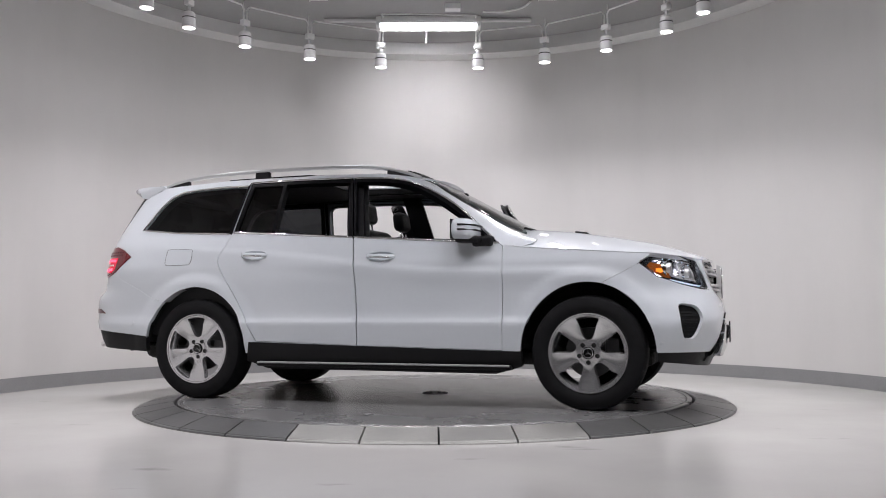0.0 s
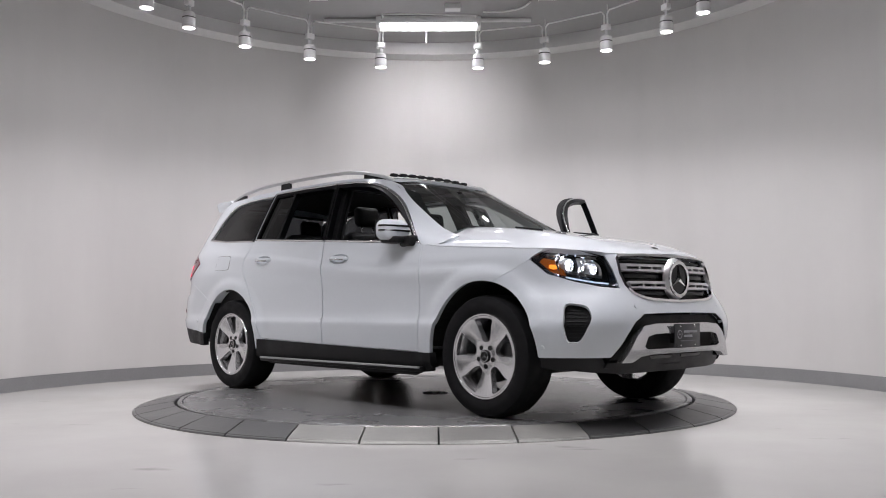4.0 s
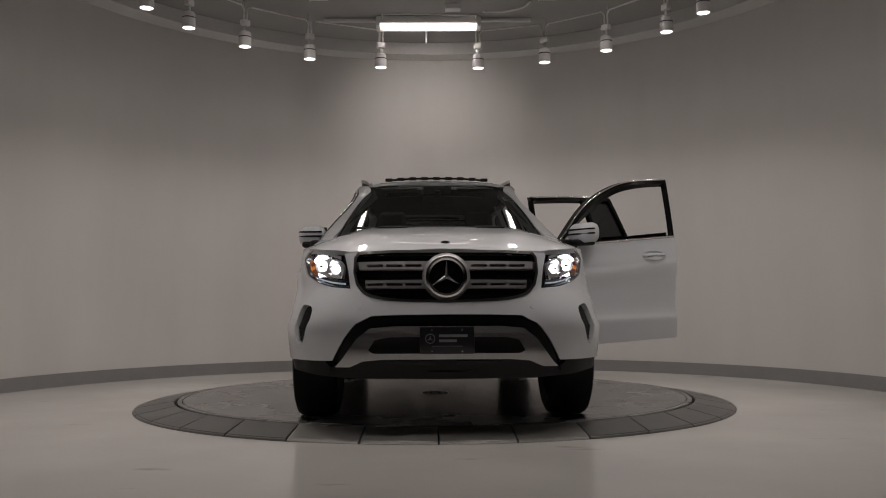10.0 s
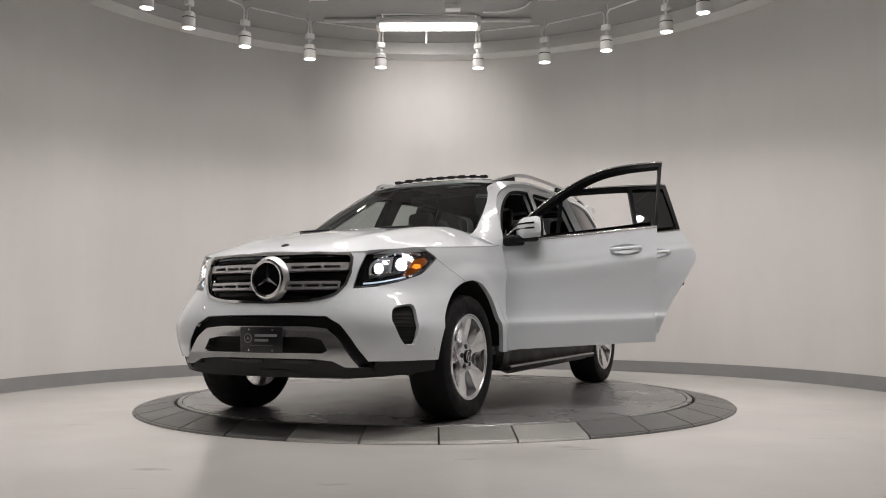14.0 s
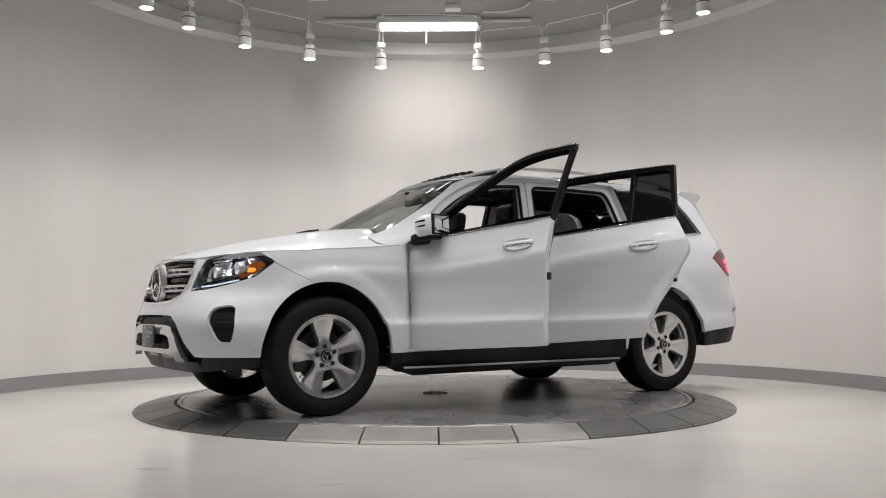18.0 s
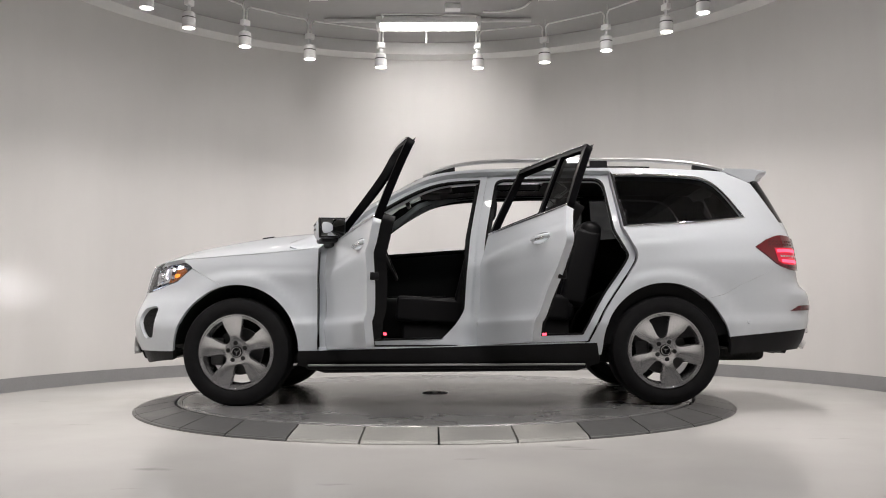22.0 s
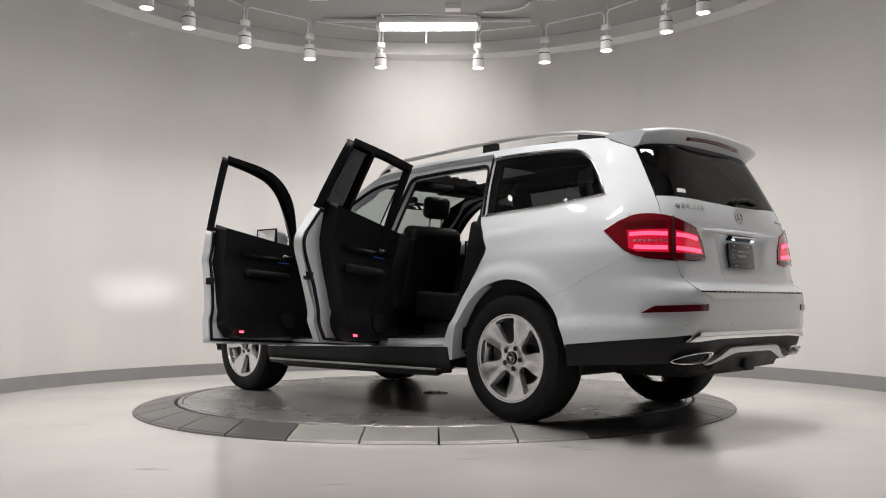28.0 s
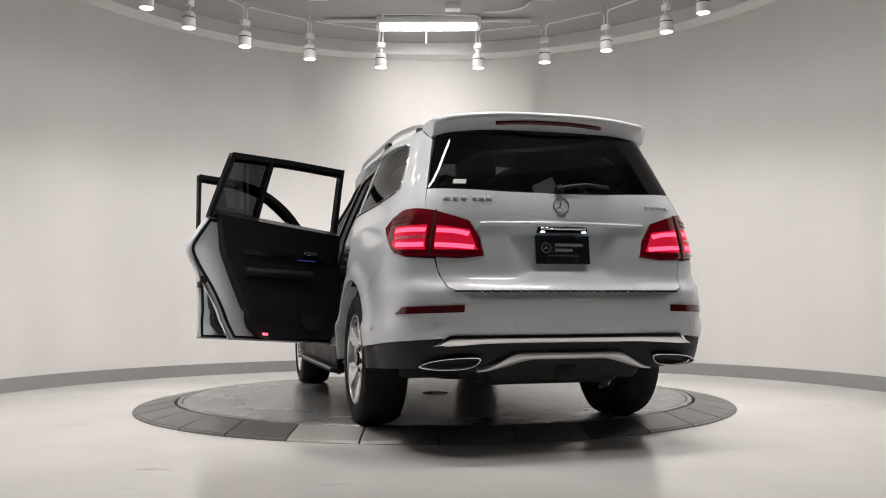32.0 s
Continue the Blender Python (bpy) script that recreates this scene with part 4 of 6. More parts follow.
# sills
def sill(s):
    poly = [(1.085, 0.394), (0.95, 0.394), (-0.15, 0.421), (-1.04, 0.443), (-1.06, 0.30), (-0.9, 0.245), (0.9, 0.235), (1.09, 0.29)]
    part("sill_cladding", panel(poly, flank(s, -0.007), 0.05, 0.06, (0, s, 0)), M_BLACK, suv)
    part("running_board", box(1.98, 0.15, 0.036, (0.03, s * 0.925, 0.282), 0.012), M_BLACK, suv)
    part("board_trim", box(1.96, 0.012, 0.014, (0.03, s * 1.001, 0.294), 0.004), M_BOARD, suv, "bright metal strip")


both_sides(sill)


# wheels
def wheel(hx, s, phase):
    hub_y = 0.945
    prof = [(0.255, -0.24), (0.33, -0.262), (0.372, -0.245), (0.389, -0.21), (0.3925, -0.15), (0.3925, -0.09), (0.389, -0.03), (0.375, -0.003), (0.34, 0.010), (0.30, 0.008), (0.278, -0.004), (0.271, -0.012), (0.271, -0.05)]
    m = Matrix.Translation((hx, s * (hub_y - 0.012), HUB_Z)) @ (Matrix.Rotation(radians(-90), 4, "X") if s > 0 else Matrix.Rotation(radians(90), 4, "X"))
    w = part("wheel", lathe(prof, 72), M_RUBBER, suv, offset=m)
    w.name = "wheel"
    part("rim", lathe([(0.274, -0.006), (0.270, 0.001), (0.262, 0.0), (0.257, -0.010), (0.250, -0.032), (0.246, -0.036), (0.240, -0.060), (0.232, -0.075), (0.232, -0.2), (0.238, -0.24)], 72), M_ALLOY, w)

    dish = curve1([(0.0, -0.022), (0.05, -0.022), (0.09, -0.030), (0.15, -0.022), (0.21, -0.010), (0.258, -0.004)])
    outline = [(0.258 * math.cos(2 * math.pi * i / 80), 0.258 * math.sin(2 * math.pi * i / 80)) for i in range(80)]
    for k in range(5):
        a = radians(phase + 72 * k)
        hole = spline([(0.088, 0.0), (0.100, 0.028), (0.14, 0.046), (0.195, 0.062), (0.228, 0.078), (0.240, 0.05), (0.245, 0.0), (0.240, -0.05), (0.228, -0.078), (0.195, -0.062), (0.14, -0.046), (0.100, -0.028)], 3, True)
        outline = keyhole(outline, [(r * math.cos(a) - t * math.sin(a), r * math.sin(a) + t * math.cos(a)) for r, t in hole])
    part("spokes", panel(outline, lambda p, q: Vector((p, q, dish(math.hypot(p, q)) + 0.007 * smooth01(0.07, 0.14, math.hypot(p, q)) * smooth01(0.258, 0.20, math.hypot(p, q)) * math.cos(5 * (math.atan2(q, p) - radians(phase))))), 0.012, 0.04, (0, 0, 1)), M_ALLOY, w, "five broad silver spokes")
    part("brake_disc", lathe([(0.0, -0.11), (0.17, -0.11), (0.172, -0.13), (0.0, -0.13)], 40), M_ALLOYDARK, w)
    part("hub_cap", lathe([(0, -0.010), (0.036, -0.010), (0.041, -0.014), (0.041, -0.03)], 28), M_GLOSSBLACK, w)
    return w


wheels = []
for hx in (HUB_X, -HUB_X):
    for s in (1, -1):
        wheels.append(wheel(hx, s, {(1, 1): 242, (-1, 1): 280, (1, -1): 90, (-1, -1): 92}[(1 if hx > 0 else -1, s)]))

# dark inner body so that no light leaks through seams: floor pan, arches
part("floor_pan", box(3.9, 1.5, 0.10, (0.0, 0, 0.34), 0.03), M_VOID, suv)
part("engine_bay", box(1.05, 0.80, 0.55, (1.70, 0, 0.66), 0.10, 3), M_VOID, suv)
part("luggage_floor", box(1.1, 1.35, 0.35, (-1.95, 0, 0.60), 0.05), M_VOID, suv)


def arch_liner(hx, s):
    bm = bmesh.new()
    rows = []
    for r, y in ((ARX + 0.012, 0.95), (ARX + 0.02, 0.60), (0.05, 0.60)):
        rows.append([bm.verts.new((hx + r * math.cos(radians(a)), s * min(y, side_y(hx + r * math.cos(radians(a)), max(0.36, HUB_Z + r * 1.03 * math.sin(radians(a)))) - 0.012), HUB_Z + r * 1.03 * math.sin(radians(a)))) for a in range(6, 175, 6)])
    for a, b in zip(rows, rows[1:]):
        for i in range(len(a) - 1):
            bm.faces.new((a[i], a[i + 1], b[i + 1], b[i]))
    part("wheel_arch_liner", bm, M_VOID, suv)


for hx in (HUB_X, -HUB_X):
    for s in (1, -1):
        arch_liner(hx, s)
# -- lamps --
M_RED = mat("red lamp plastic", (0.13, 0.003, 0.008), 0.08, 0, 1.0, emit=(1.0, 0.01, 0.04), strength=0.03)
M_REDMID = mat("softly lit red core", (0.4, 0.01, 0.03), 0.15, 0, 0.5, emit=(1.0, 0.015, 0.06), strength=0.42)
M_REDGLOW = mat("glowing red bar", (0.6, 0.02, 0.05), 0.2, emit=(1.0, 0.075, 0.15), strength=2.3)
M_REDDARK = mat("dark red reflector", (0.10, 0.004, 0.008), 0.12, 0, 0.6)
M_AMBER = mat("glowing amber lamp", (0.7, 0.2, 0.02), 0.2, emit=(1.0, 0.30, 0.03), strength=1.6)
M_AMBERDIM = mat("amber reflector", (0.46, 0.13, 0.025), 0.15, 0, 0.8)
M_BEAM = mat("glowing projector", (1, 1, 1), 0.2, emit=(0.95, 0.97, 1.0), strength=11000)
M_BEAMDIM = mat("glowing frosted lens", (1, 1, 1), 0.2, emit=(0.90, 0.95, 1.0), strength=12)
M_GLARE = mat("glowing glare ring", (1, 1, 1), 0.2, emit=(0.95, 0.97, 1.0), strength=60)
M_DRL = mat("glowing daylight strip", (0.8, 0.9, 1), 0.2, emit=(0.62, 0.80, 1.0), strength=0.7)
M_PLATELAMP = mat("glowing plate lamp", (0.8, 0.9, 1), 0.2, emit=(0.45, 0.68, 1.0), strength=3)
M_STEPRED = mat("glowing door lamp", (0.8, 0.1, 0.1), 0.2, emit=(1.0, 0.06, 0.10), strength=4)
M_STEPWHITE = mat("glowing step lamp", (1, 1, 1), 0.2, emit=(1, 0.95, 0.9), strength=8)
M_PLATE = mat("plate black", (0.012, 0.013, 0.016), 0.3, 0, 0.3, 9, 0.1)
M_LETTER = mat("pale lettering", (0.26, 0.265, 0.28), 0.5)
M_DIMLETTER = mat("dim lettering", (0.10, 0.10, 0.11), 0.5)
M_STICKER = mat("white sticker", (0.7, 0.7, 0.7), 0.6)
M_GREYPLASTIC = mat("grey housing", (0.10, 0.10, 0.105), 0.20, 0.9, 0.4)
M_STEEL = mat("dull steel", (0.30, 0.29, 0.28), 0.5, 0.9, 0, 20, 0.2)


def at_skin(u, z, s, inset=0.0):
    """A frame on the skin: its z axis points out of it, its y axis up along it."""
    p, a, b = skin(u, z, s), skin(u + 0.004, z, s), skin(u, z + 0.004, s)
    n = (a - p).cross(b - p).normalized()
    if n.dot(Vector((p.x * 0.4, p.y, 0))) < 0:
        n = -n
    up = (b - p).normalized()
    x = up.cross(n).normalized()
    m = Matrix((x, n.cross(x).normalized(), n)).transposed().to_4x4()
    m.translation = p - n * inset
    return m


def strip(pts, width, where, depth=0.006, cell=0.03):
    """A band of even width along points in the parameter plane."""
    n = len(pts)
    left, right = [], []
    for i, p in enumerate(pts):
        a, b = np.array(pts[max(0, i - 1)]), np.array(pts[min(n - 1, i + 1)])
        t = (b - a) / max(1e-9, np.hypot(*(b - a)))
        left.append((p[0] - t[1] * width / 2, p[1] + t[0] * width / 2))
        right.append((p[0] + t[1] * width / 2, p[1] - t[0] * width / 2))
    return left + right[::-1]


def star(r, depth, inner=0.10):
    """Three tapered blades with a ridge."""
    bm = bmesh.new()
    rim = []
    for k in range(6):
        a = radians(90 + 60 * k)
        q = r if k % 2 == 0 else r * inner
        rim.append(bm.verts.new((q * math.cos(a), q * math.sin(a), 0)))
    mid = bm.verts.new((0, 0, depth))
    for k in range(6):
        bm.faces.new((rim[k], rim[(k + 1) % 6], mid))
    bm.faces.new(rim[::-1])
    for f in bm.faces:
        f.smooth = False
    return bm


def ring(r0, r1, h, seg=40):
    return lathe([(r0, 0), (r0, h * 0.7), ((r0 + r1) / 2, h), (r1, h * 0.7), (r1, 0)], seg)


def flat(name, bm, material, parent, label="", offset=None):
    return part(name, bm, material, parent, label, smooth=False, offset=offset)


def headlight(s):
    def at(d):
        def f(u, z):
            p = skin(u, z, s)
            c = Vector((1.7, s * 0.45, 0.93))
            return p + (c - p).normalized() * d
        return f
    holes = [[(u + 0.030 * math.cos(k * 0.5236), z + 0.026 * math.sin(k * 0.5236)) for k in range(12)] for u, z in ((1.985, 0.952), (2.118, 0.925))]
    base = part("headlight", panel(keyhole(shrink(HEADLAMP, 0.002), holes), at(0.075), 0.04, 0.0, (1, s, 0), rim=False), M_GREYPLASTIC, suv, "clear headlamp with lit projectors and amber corner")
    bm = bmesh.new()
    outline = shrink(HEADLAMP, 0.002)
    rows = [[bm.verts.new(at(d)(u, z)) for u, z in outline] for d in (0.002, 0.076)]
    for i in range(len(outline)):
        j = (i + 1) % len(outline)
        bm.faces.new((rows[0][i], rows[0][j], rows[1][j], rows[1][i]))
    part("lamp_surround", bm, M_GREYPLASTIC, base)
    part("lens", panel(shrink(HEADLAMP, 0.001), at(-0.001), 0.04, 0.0, (1, s, 0), rim=False), M_LENS, base, "clear plastic lens")
    amber = [(1.835, 0.975)] + [(1.86, 1.000), (1.92, 0.985), (1.955, 0.945), (1.965, 0.885), (1.94, 0.888), (1.885, 0.915)]
    part("amber_reflector", panel(amber, at(0.02), 0.03, 0.012, (1, s, 0)), M_AMBERDIM, base, "amber side reflector")
    part("amber_lamp", panel([(1.885, 0.955), (1.92, 0.955), (1.935, 0.935), (1.905, 0.925), (1.88, 0.935)], at(0.016), 0.02, 0.004, (1, s, 0)), M_AMBER, base, "lit amber lamp")
    for u, z, r in ((1.985, 0.952, 0.040), (2.118, 0.925, 0.034)):
        p = at(0.045)(u, z)
        face = Matrix.Translation(p) @ Vector((1, s * 0.05, -0.015)).to_track_quat("Z", "Y").to_matrix().to_4x4()
        q = part("projector", lathe([(r * 0.70, -0.020), (r * 0.74, -0.010), (r * 0.92, 0.012), (r, 0.020), (r * 1.10, 0.004), (r * 1.22, -0.05)], 36), M_SATIN, base, "round silver-ringed projector", offset=face)
        circle = [(r * 0.72 * math.cos(k * math.pi / 14), r * 0.72 * math.sin(k * math.pi / 14)) for k in range(28)]
        slit = [(-0.020, -0.006), (0.020, -0.006), (0.020, 0.006), (-0.020, 0.006)]
        part("projector_lens", panel(keyhole(circle, slit), lambda a, b: Vector((a, b, -0.018)), 0.01, 0.0, (0, 0, 1), rim=False), M_BEAMDIM, q, "frosted glowing lens")
        bm = bmesh.new()
        rows = [[bm.verts.new((a * k, b * k2, d)) for a, b in slit] for k, k2, d in ((1.0, 1.0, -0.018), (1.0, 1.35, -0.12), (1.0, 1.35, -0.128))]
        for a, b in zip(rows, rows[1:]):
            for k in range(4):
                bm.faces.new((a[k], a[(k + 1) % 4], b[(k + 1) % 4], b[k]))
        bm.faces.new(rows[2])
        part("beam_shutter", bm, M_VOID, q, smooth=False)
        part("bulb", panel([(-0.0195, -0.0078), (0.0195, -0.0078), (0.0195, 0.0078), (-0.0195, 0.0078)], lambda a, b: Vector((a, b, -0.12)), 0.05, 0.0, (0, 0, 1), rim=False), M_BEAM, q, "lit low-beam lamp")
        # glare of the lit lamp: an added glowing ring in a chrome bowl
        bowl_way = Matrix.Translation(at(0.05)(u, z)) @ Vector((1, s * 0.16, -0.015)).to_track_quat("Z", "Y").to_matrix().to_4x4()
        bowl_ = part("glare_bowl", lathe([(r * 1.70, 0.002), (r * 1.68, 0.002), (r * 1.60, -0.045)], 36), M_CHROME, base, "chrome bowl added to hold the glare ring", offset=bowl_way)
        part("glare_ring", lathe([(r * 1.15, -0.046), (r * 1.61, -0.044)], 36), M_GLARE, bowl_, "glowing ring added for the lamp's glare")
        part("projector_ring", ring(r * 0.93, r * 1.02, 0.006, 36), M_CHROME, q, offset=pose(0, 0, 0.014))
    shield = [(1.955, 0.905), (2.05, 0.880), (2.17, 0.862), (2.175, 0.882), (2.06, 0.898), (1.955, 0.922)]
    part("reflector_shield", panel(shield, at(0.038), 0.02, 0.015, (1, s, 0)), M_CHROME, base, "chrome reflector shield")
    part("bulkhead_fin", panel([(2.045, 1.0), (2.062, 0.998), (2.068, 0.905), (2.052, 0.905)], at(0.034), 0.02, 0.03, (1, s, 0)), M_SATIN, base)
    for k in range(5):
        part("led_dot", lathe([(0, 0.004), (0.004, 0.003), (0.006, 0)], 10), M_DRL, base, offset=Matrix.Translation(at(0.024)(1.95 + 0.045 * k, 1.024 - 0.0035 * k * k * 0.8)) @ Vector((1, s * 0.4, 0)).to_track_quat("Z", "Y").to_matrix().to_4x4())
    drl = spline([(1.965, 0.874), (2.03, 0.858), (2.12, 0.840), (2.20, 0.832)], 5)
    part("daylight_strip", panel(strip(drl, 0.008, None), at(0.03), 0.03, 0.008, (1, s, 0)), M_DRL, base, "white led strip")
    brow = spline([(1.88, 1.020), (1.96, 1.032), (2.05, 1.024), (2.16, 0.995)], 5)
    part("brow", panel(strip(brow, 0.018, None), at(0.03), 0.03, 0.02, (1, s, 0)), M_CHROME, base)
    fin = spline([(2.05, 0.99), (2.13, 0.98), (2.17, 0.94), (2.165, 0.87)], 5)
    part("fin", panel(strip(fin, 0.014, None), at(0.04), 0.03, 0.02, (1, s, 0)), M_SATIN, base)


both_sides(headlight)


def tail_light(s):
    f = lambda u, z: skin(u, z, s)
    base = part("tail_light", panel(shrink(TAILLAMP, 0.001), f, 0.03, 0.03, (-1, s, 0), lift=0.006), M_RED, suv, "red tail lamp with two glowing bars")
    for core in ([(-2.075, 1.118), (-2.238, 1.122), (-2.246, 0.992), (-2.115, 0.998), (-2.085, 1.02)], [(-2.276, 1.118), (-2.425, 1.096), (-2.474, 0.990), (-2.284, 0.992)]):
        part("lit_core", panel(core, proud(f, 0.008, (-1, s, 0)), 0.03, 0.003, (-1, s, 0)), M_REDMID, base)
    for pts in (spline([(-2.085, 1.094), (-2.14, 1.098), (-2.235, 1.095)], 5), spline([(-2.282, 1.092), (-2.36, 1.086), (-2.425, 1.072)], 5)):
        part("upper_bar", panel(strip(pts, 0.022, None), proud(f, 0.0105, (-1, s, 0)), 0.03, 0.002, (-1, s, 0)), M_REDGLOW, base, "glowing red bar")
    for pts in (spline([(-2.105, 1.024), (-2.15, 1.020), (-2.238, 1.018)], 5), spline([(-2.284, 1.017), (-2.37, 1.012), (-2.455, 1.004)], 5)):
        part("lower_bar", panel(strip(pts, 0.022, None), proud(f, 0.0105, (-1, s, 0)), 0.03, 0.002, (-1, s, 0)), M_REDGLOW, base, "glowing red bar")
    for k in range(8):
        u0 = -2.10 - 0.0185 * k
        part("prism_row", panel([(u0, 1.052), (u0 - 0.011, 1.052), (u0 - 0.011, 1.063), (u0, 1.063)], proud(f, 0.0105, (-1, s, 0)), 0.05, 0.002, (-1, s, 0)), M_SATIN, base)
    part("lower_shell", panel([(-2.10, 0.995), (-2.16, 0.975), (-2.40, 0.963), (-2.49, 0.975), (-2.487, 0.985), (-2.40, 0.977), (-2.2, 0.985)], f, 0.03, 0.003, (-1, s, 0), lift=0.009), M_REDDARK, base)
    for k in range(9):
        for j in range(2):
            u0, z0 = -2.045 - 0.02 * k, 1.135 + 0.022 * j
            part("prism", panel([(u0, z0), (u0 - 0.014, z0 + 0.004), (u0 - 0.019, z0 + 0.016), (u0 - 0.005, z0 + 0.012)], f, 0.05, 0.003, (-1, s, 0), lift=0.009), M_REDDARK, base)
    seam = [(-2.262, 1.197), (-2.268, 0.957)]
    part("lamp_seam", panel(strip(seam, 0.008, None), f, 0.03, 0.003, (-1, s, 0), lift=0.0105), M_GAP, base)


both_sides(tail_light)


def fog(s):
    f = lambda u, z: skin(u, z, s)
    v = part("fog_vent", panel(shrink(FOG, -0.004), f, 0.04, 0.0, (1, s, 0), rim=False, lift=-0.028), M_BLACK, suv, "black mesh air inlet")
    for k in range(9):
        z = 0.51 + 0.022 * k
        part("slat", panel(strip([(1.928, z), (2.025, z)], 0.005, None), f, 0.04, 0.004, (1, s, 0), lift=-0.024), M_VOID, v)
    for u, z in ((1.845, 0.455), (2.32, 0.70)):
        part("parking_sensor", lathe([(0, 0.003), (0.011, 0.003), (0.0125, 0.0)], 20), M_PAINT, suv, offset=at_skin(u, z, s))
    for u, z in ((-1.90, 0.585), (-2.28, 0.60), (-2.66, 0.60)):
        part("parking_sensor", lathe([(0, 0.003), (0.011, 0.003), (0.0125, 0.0)], 20), M_PAINT, suv, offset=at_skin(u, z, s))


both_sides(fog)

# -- grille --
G = both(on_nose(GRILLE))
grille = part("grille", panel(G, nose, 0.05, 0.0, (1, 0, 0), rim=False, lift=-0.055), M_VOID, suv, "black grille with two bright louvres and a round emblem")
bm = bmesh.new()
rows = []
for d in (0.0, 0.056):
    rows.append([bm.verts.new(nose(v, z) - Vector((d, 0, 0))) for v, z in G])
for i in range(len(G)):
    j = (i + 1) % len(G)
    bm.faces.new((rows[0][i], rows[0][j], rows[1][j], rows[1][i]))
part("grille_wall", bm, M_GLOSSBLACK, grille)
part("grille_surround", panel(keyhole(shrink(G, -0.006), shrink(G, 0.010)), nose, 0.04, 0.02, (1, 0, 0), lift=0.003), M_CHROME, grille, "thin chrome surround")
deep = lambda d: (lambda v, z: nose(v, z) - Vector((d, 0, 0)))
for z0, half_w in ((0.940, 0.535), (0.832, 0.49)):
    for sgn in (1, -1):
        outline = [(sgn * 0.10, z0 + 0.024), (sgn * half_w, z0 + 0.022), (sgn * (half_w - 0.006), z0 - 0.022), (sgn * 0.10, z0 - 0.026)]
        shape = Shape(outline)
        for k in range(3):
            a, b = 0.155 + k * 0.115, 0.155 + k * 0.115 + 0.098
            shape = keyhole(shape, [(sgn * a, z0 + 0.006), (sgn * b, z0 + 0.006), (sgn * b, z0 - 0.010), (sgn * a, z0 - 0.010)])
        part("louvre", panel(shape, deep(0.012), 0.03, 0.03, (1, 0, 0)), M_SATIN, grille, "satin silver louvre with slots")
for z0, h in ((0.885, 0.012), (0.985, 0.010), (0.780, 0.010)):
    w = 0.54 if z0 > 0.8 else 0.42
    part("blade", panel([(-w, z0 + h), (w, z0 + h), (w, z0 - h), (-w, z0 - h)], deep(0.035), 0.05, 0.02, (1, 0, 0)), M_GLOSSBLACK, grille)
face = Matrix.Translation((nose(0, 0.872).x + 0.004, 0, 0.872)) @ Matrix(((0, 0, 1, 0), (1, 0, 0, 0), (0, 1, 0, 0), (0, 0, 0, 1)))
emblem = part("emblem", lathe([(0, 0.002), (0.098, 0.002), (0.104, -0.004), (0.104, -0.05)], 48), M_GLOSSBLACK, grille, "round black emblem with a silver star", offset=face)
part("emblem_ring", ring(0.096, 0.118, 0.014, 48), M_CHROME, emblem)
part("emblem_boss", lathe([(0.117, 0.004), (0.126, -0.004), (0.138, -0.03)], 48), M_SATIN, emblem)
flat("emblem_star", star(0.098, 0.014, 0.13), M_CHROME, emblem, offset=pose(0, 0, 0.004))
hb = hood(2.22, 0)
part("bonnet_badge", lathe([(0, 0.004), (0.024, 0.004), (0.028, 0.0)], 28), M_CHROME, suv, "small round badge", offset=Matrix.Translation(hb) @ Matrix.Rotation(radians(25), 4, "Y"))
part("bonnet_badge_face", lathe([(0, 0.0048), (0.019, 0.0048)], 24), M_GLOSSBLACK, suv, offset=Matrix.Translation(hb) @ Matrix.Rotation(radians(25), 4, "Y"))

# -- lower front --
low = part("lower_grille", panel(both(on_nose(LOWER)), nose, 0.05, 0.02, (1, 0, 0), lift=-0.045), M_BLACK, suv, "black lower air intake")
lw = both(on_nose(LOWER))
bm = bmesh.new()
rows = [[bm.verts.new(nose(v, z) - Vector((d, 0, 0))) for v, z in lw] for d in (0.0, 0.06)]
for i in range(len(lw)):
    j = (i + 1) % len(lw)
    bm.faces.new((rows[0][i], rows[0][j], rows[1][j], rows[1][i]))
part("intake_wall", bm, M_BLACK, low)


def upright(v, z):
    """The face of the skid bar: nearly upright, its upper edge rolled back."""
    p, q = nose(v, 0.56), nose(v, z)
    return Vector((p.x + 0.010 - 0.35 * max(0.0, z - 0.555) - 0.10 * max(0.0, 0.45 - z), q.y + 0.4 * (p.y - q.y), z))


skid = Shape(both(on_nose([(2.82, 0.592), (2.50, 0.592), (2.38, 0.580), (2.31, 0.52), (2.235, 0.405), (2.20, 0.362), (2.275, 0.362), (2.34, 0.395), (2.45, 0.405), (2.82, 0.405)])))
skid = keyhole(skid, both(on_nose([(2.82, 0.532), (2.48, 0.530), (2.405, 0.515), (2.37, 0.455), (2.40, 0.438), (2.82, 0.438)])))
part("skid_plate", panel(skid, upright, 0.025, 0.045, (1, 0, 0)), M_SKID, suv, "bright silver skid bar framing the intake")
part("lower_lip", panel(both(on_nose([(2.82, 0.40), (2.45, 0.40), (2.34, 0.388), (2.27, 0.355), (2.16, 0.352), (2.13, 0.392), (u_x(2.0, 0.392), 0.392), (u_x(2.0, 0.33), 0.33), (2.1, 0.30), (2.3, 0.285), (2.82, 0.28)])), proud(nose, -0.012, (1, 0, 0)), 0.05, 0.05, (1, 0, 0)), M_BLACK, suv)
part("skid_slot", panel([(-0.33, 0.393), (-0.06, 0.393), (-0.06, 0.372), (-0.30, 0.372)], nose, 0.04, 0.004, (1, 0, 0), lift=0.0), M_GLOSSBLACK, suv)
